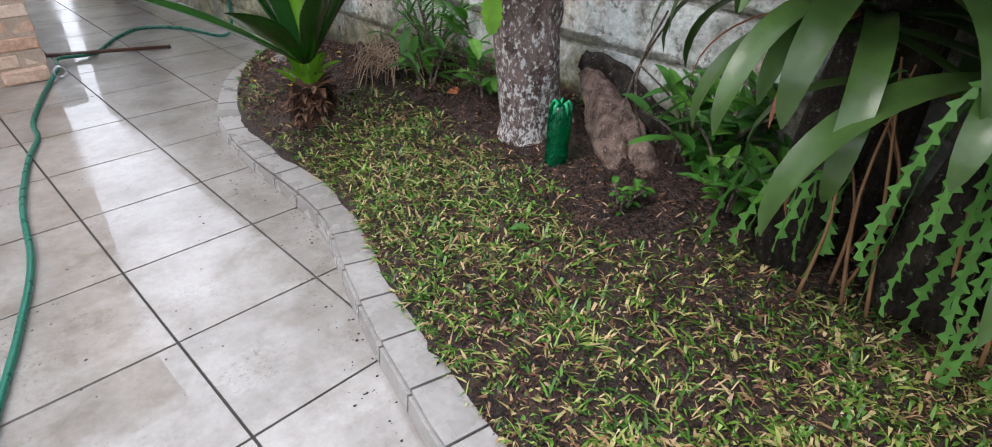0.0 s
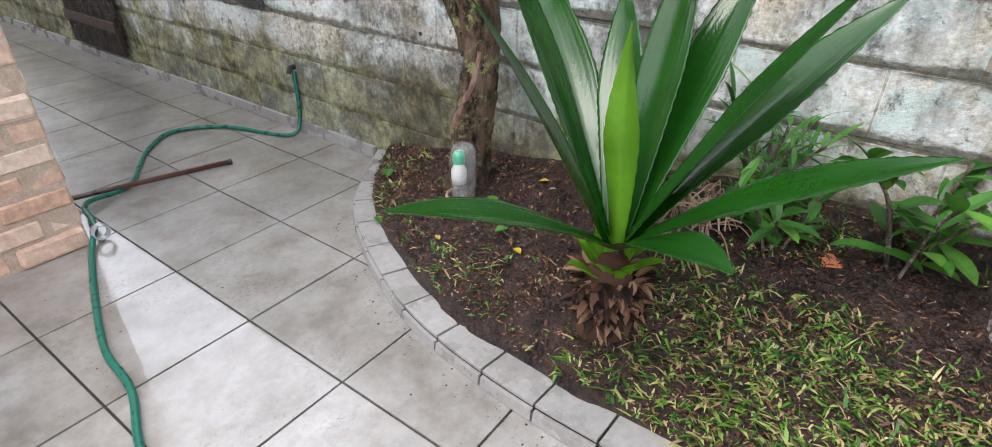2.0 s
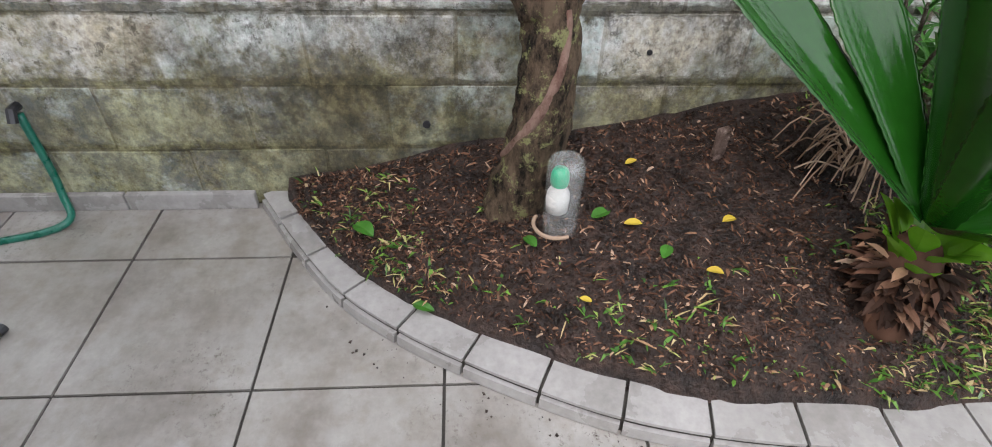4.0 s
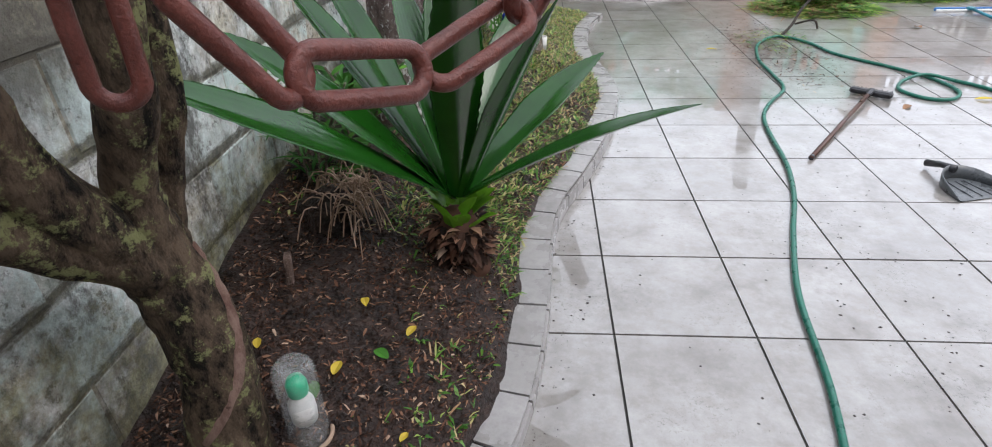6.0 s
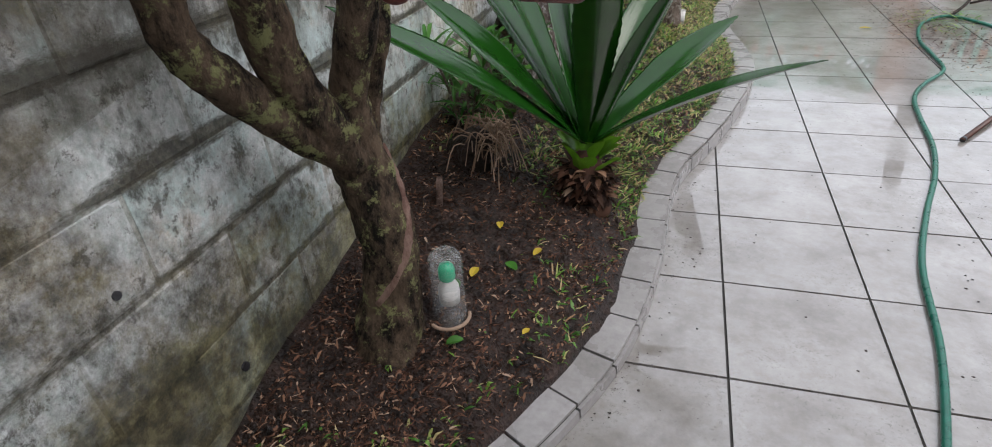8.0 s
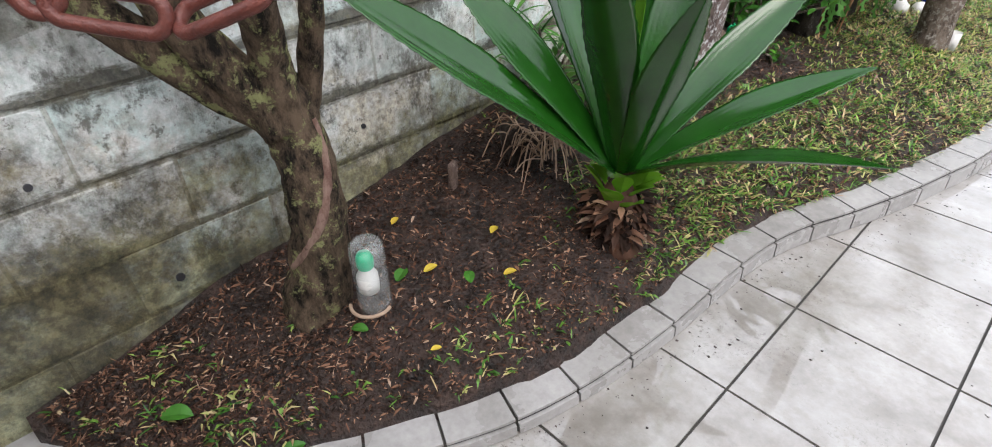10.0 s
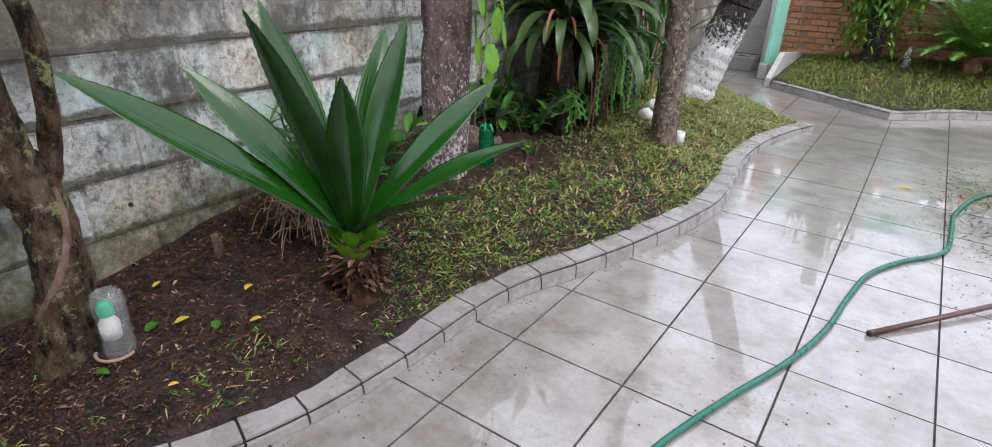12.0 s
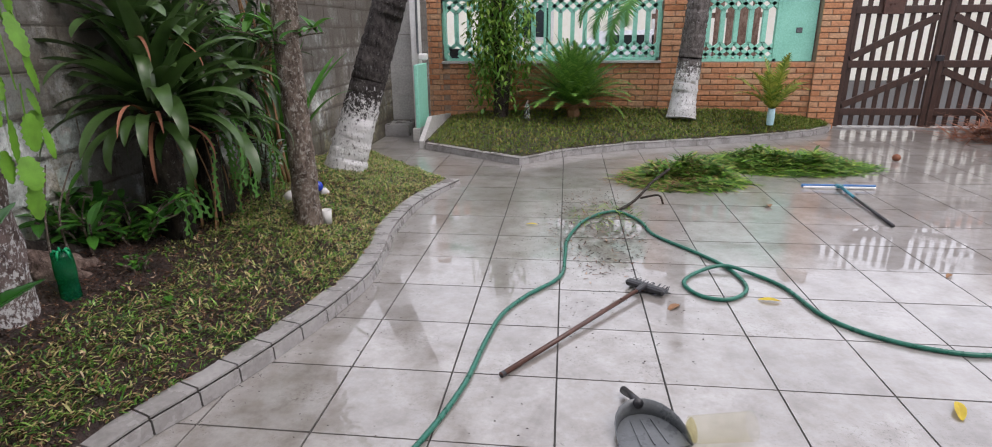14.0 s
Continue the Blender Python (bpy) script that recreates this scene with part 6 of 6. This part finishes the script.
feather("cycad", (0.12, 6.32, 0.25), 84, 1.0, 0.13, "bushy cycad with arching feathery green fronds", CYC, (14, 84), (0.5, 1.2), 0.14, pairs=48)
sp = feather("young_palm", (2.74, 6.12, 0.36), 13, 0.72, 0.15, "young yellowish palm in a cut plastic pot", YPALM, (35, 86), (0.3, 1.2), 0.0, pairs=20)
Geo().lathe((2.74, 6.12, 0.18), [(0.045, -0.02), (0.05, 0.1), (0.045, 0.2), (0.04, 0.2), (0.038, 0.1)], 14).obj("pot", simple("pale_blue_plastic", (0.35, 0.55, 0.62), (0.42, 0.62, 0.66), 9, 0.4), sp, "pale blue plastic pot", smooth=True)
hang = thing("palm_fronds", (0.95, 6.1, 3.0), "drooping green palm fronds hanging before the lattice", "fronds")
for az, el in ((250, 30), (215, 20), (200, 35), (180, 15), (160, 30), (230, 8)):
    g = Geo()
    frond(g, (1.0, 6.2, 1.80), az, el - 18, 1.1, 0.24, 1.8, 40, 0.1)
    g.obj("frond", FERN, hang)
vt = thing("vine_tree", (-0.92, 6.35, 0.2), "tree trunk overgrown with hanging yellow-green vine leaves", "tree")
Geo().tube(spline([(-0.92, 6.38, 0.1), (-0.9, 6.36, 0.9), (-0.94, 6.38, 1.8), (-0.9, 6.4, 3.0)], 5), 0.11, 12, lump=0.3).obj("trunk", BARKD, vt, smooth=True)
g = Geo()
for k in range(210):
    a = rng.uniform(0, 2 * math.pi)
    r = rng.uniform(0.14, 0.48)
    x, y = -0.92 + r * math.cos(a), 6.36 + r * 0.8 * math.sin(a)
    z1, z0 = rng.uniform(1.4, 2.6), rng.uniform(0.25, 1.3)
    z = z1
    while z > z0:
        g.leaf((x + rng.uniform(-0.03, 0.03), y + rng.uniform(-0.03, 0.03), z), rng.uniform(0, 360), rng.uniform(-60, 0), rng.uniform(0.08, 0.15), rng.uniform(0.025, 0.045), 0.8, 0.2, 4,
               prof=lambda s: math.sin(math.pi * min(1, 0.08 + 0.92 * s)) + 0.02)
        z -= rng.uniform(0.07, 0.14)
g.obj("vine", VINE, vt)
pot = Geo().lathe((-1.68, 6.98, 0.968), [(0.001, 0.0), (0.07, 0.0), (0.09, 0.16), (0.1, 0.17), (0.085, 0.175), (0.07, 0.12), (0.001, 0.12)], 16)
tagged(pot.obj("flower_pot", BLACKP, base=(-1.68, 6.98, 0.968), smooth=True), "black plastic flower pot on the wall sill", "pot")
bl = Geo().lathe((-0.52, 6.1, soil2(-0.52, 6.1)), [(0.04, 0.0), (0.042, 0.16), (0.02, 0.22), (0.016, 0.26), (0.001, 0.26)], 14)
tagged(bl.obj("water_bottle", THIN, base=(-0.52, 6.1, 0.2), smooth=True), "clear plastic bottle stuck in the lawn", "bottle")

# ornaments under the trees
for x, y, s in ((-1.95, 1.72, 0.06), (-1.88, 1.9, 0.05), (-2.0, 2.0, 0.07), (-1.84, 2.05, 0.04)):
    z = soil(x, y)
    g = Geo().tube([(x, y, z - 0.01), (x + 0.01, y, z + s * 0.5), (x, y + 0.01, z + s)], [s * 0.9, s, s * 0.4], 10, lump=0.5)
    tagged(g.obj("white_stone", WHITE, base=(x, y, z), smooth=True), "rough white stone among the pale plants", "stone", group="white stones")
x, y = -1.86, 2.0
z = soil(x, y)
tagged(Geo().lathe((x, y, z + 0.02), [(0.001, 0), (0.03, 0.012), (0.042, 0.042), (0.03, 0.072), (0.001, 0.084)], 16).obj("glazed_ball", BLUEG, base=(x, y, z), smooth=True), "small glossy blue ball ornament on the soil", "ornament")
x, y = -1.58, 1.46
z = soil(x, y)
tagged(Geo().lathe((x, y, z), [(0.001, 0.002), (0.03, 0.002), (0.036, 0.1), (0.034, 0.1), (0.028, 0.01)], 16).obj("plastic_cup", WHITE, base=(x, y, z), smooth=True), "white plastic cup beside the slim trunk", "cup")

# dark board and cable in the passage
bd = thing("dark_board", (-2.46, -5.7, 0.1), "dark weathered board leaning on the passage wall", "board")
Geo().box((-2.455, -5.7, 0.85), (0.03, 0.8, 1.5), bevel=0.004).obj("panel", BARKD, bd)
for z in (0.3, 1.3):
    Geo().box((-2.432, -5.7, z), (0.016, 0.8, 0.07), bevel=0.003).obj("batten", WOOD, bd)
for y, z, r in ((-2.303, 0.292, 0.012), (-2.502, 0.669, 0.009), (-1.678, 0.516, 0.008)):
    tagged(Geo().tube([(-2.502, y, z), (-2.496, y, z)], r, 10).obj("wall_hole", BLACKP, base=(-2.5, y, z)), "small dark pipe hole in the block wall", "hole")
cl = Geo().box((-2.47, -3.70, 0.73), (0.05, 0.24, 0.15), bevel=0.02)
cl.v = [v + Vector((0.01 * noise.noise(v * 30), 0.03 * noise.noise(v * 18), 0.04 * noise.noise(v * 16))) for v in cl.v]
tagged(cl.obj("black_cloth", BLACKP, base=(-2.47, -3.70, 0.66)), "bundled black cloth hung on the block wall", "cloth")


# ---- pieces of walls and floors ----
pieces(floor, "tile", tile_me, TILE, near)
tagged(rest.obj("far_tiles", TILE, floor), kind="stuff")
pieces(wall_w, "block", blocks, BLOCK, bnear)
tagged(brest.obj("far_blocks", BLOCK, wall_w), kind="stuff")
pieces(wall_n, "brick", bricks, BRICKM, fr_near)
for ob, places in pillar_bricks:
    pieces(ob, "brick", bricks, BRICKM, places)
pieces(col, "brick", cb, COLBRICK, col_places)
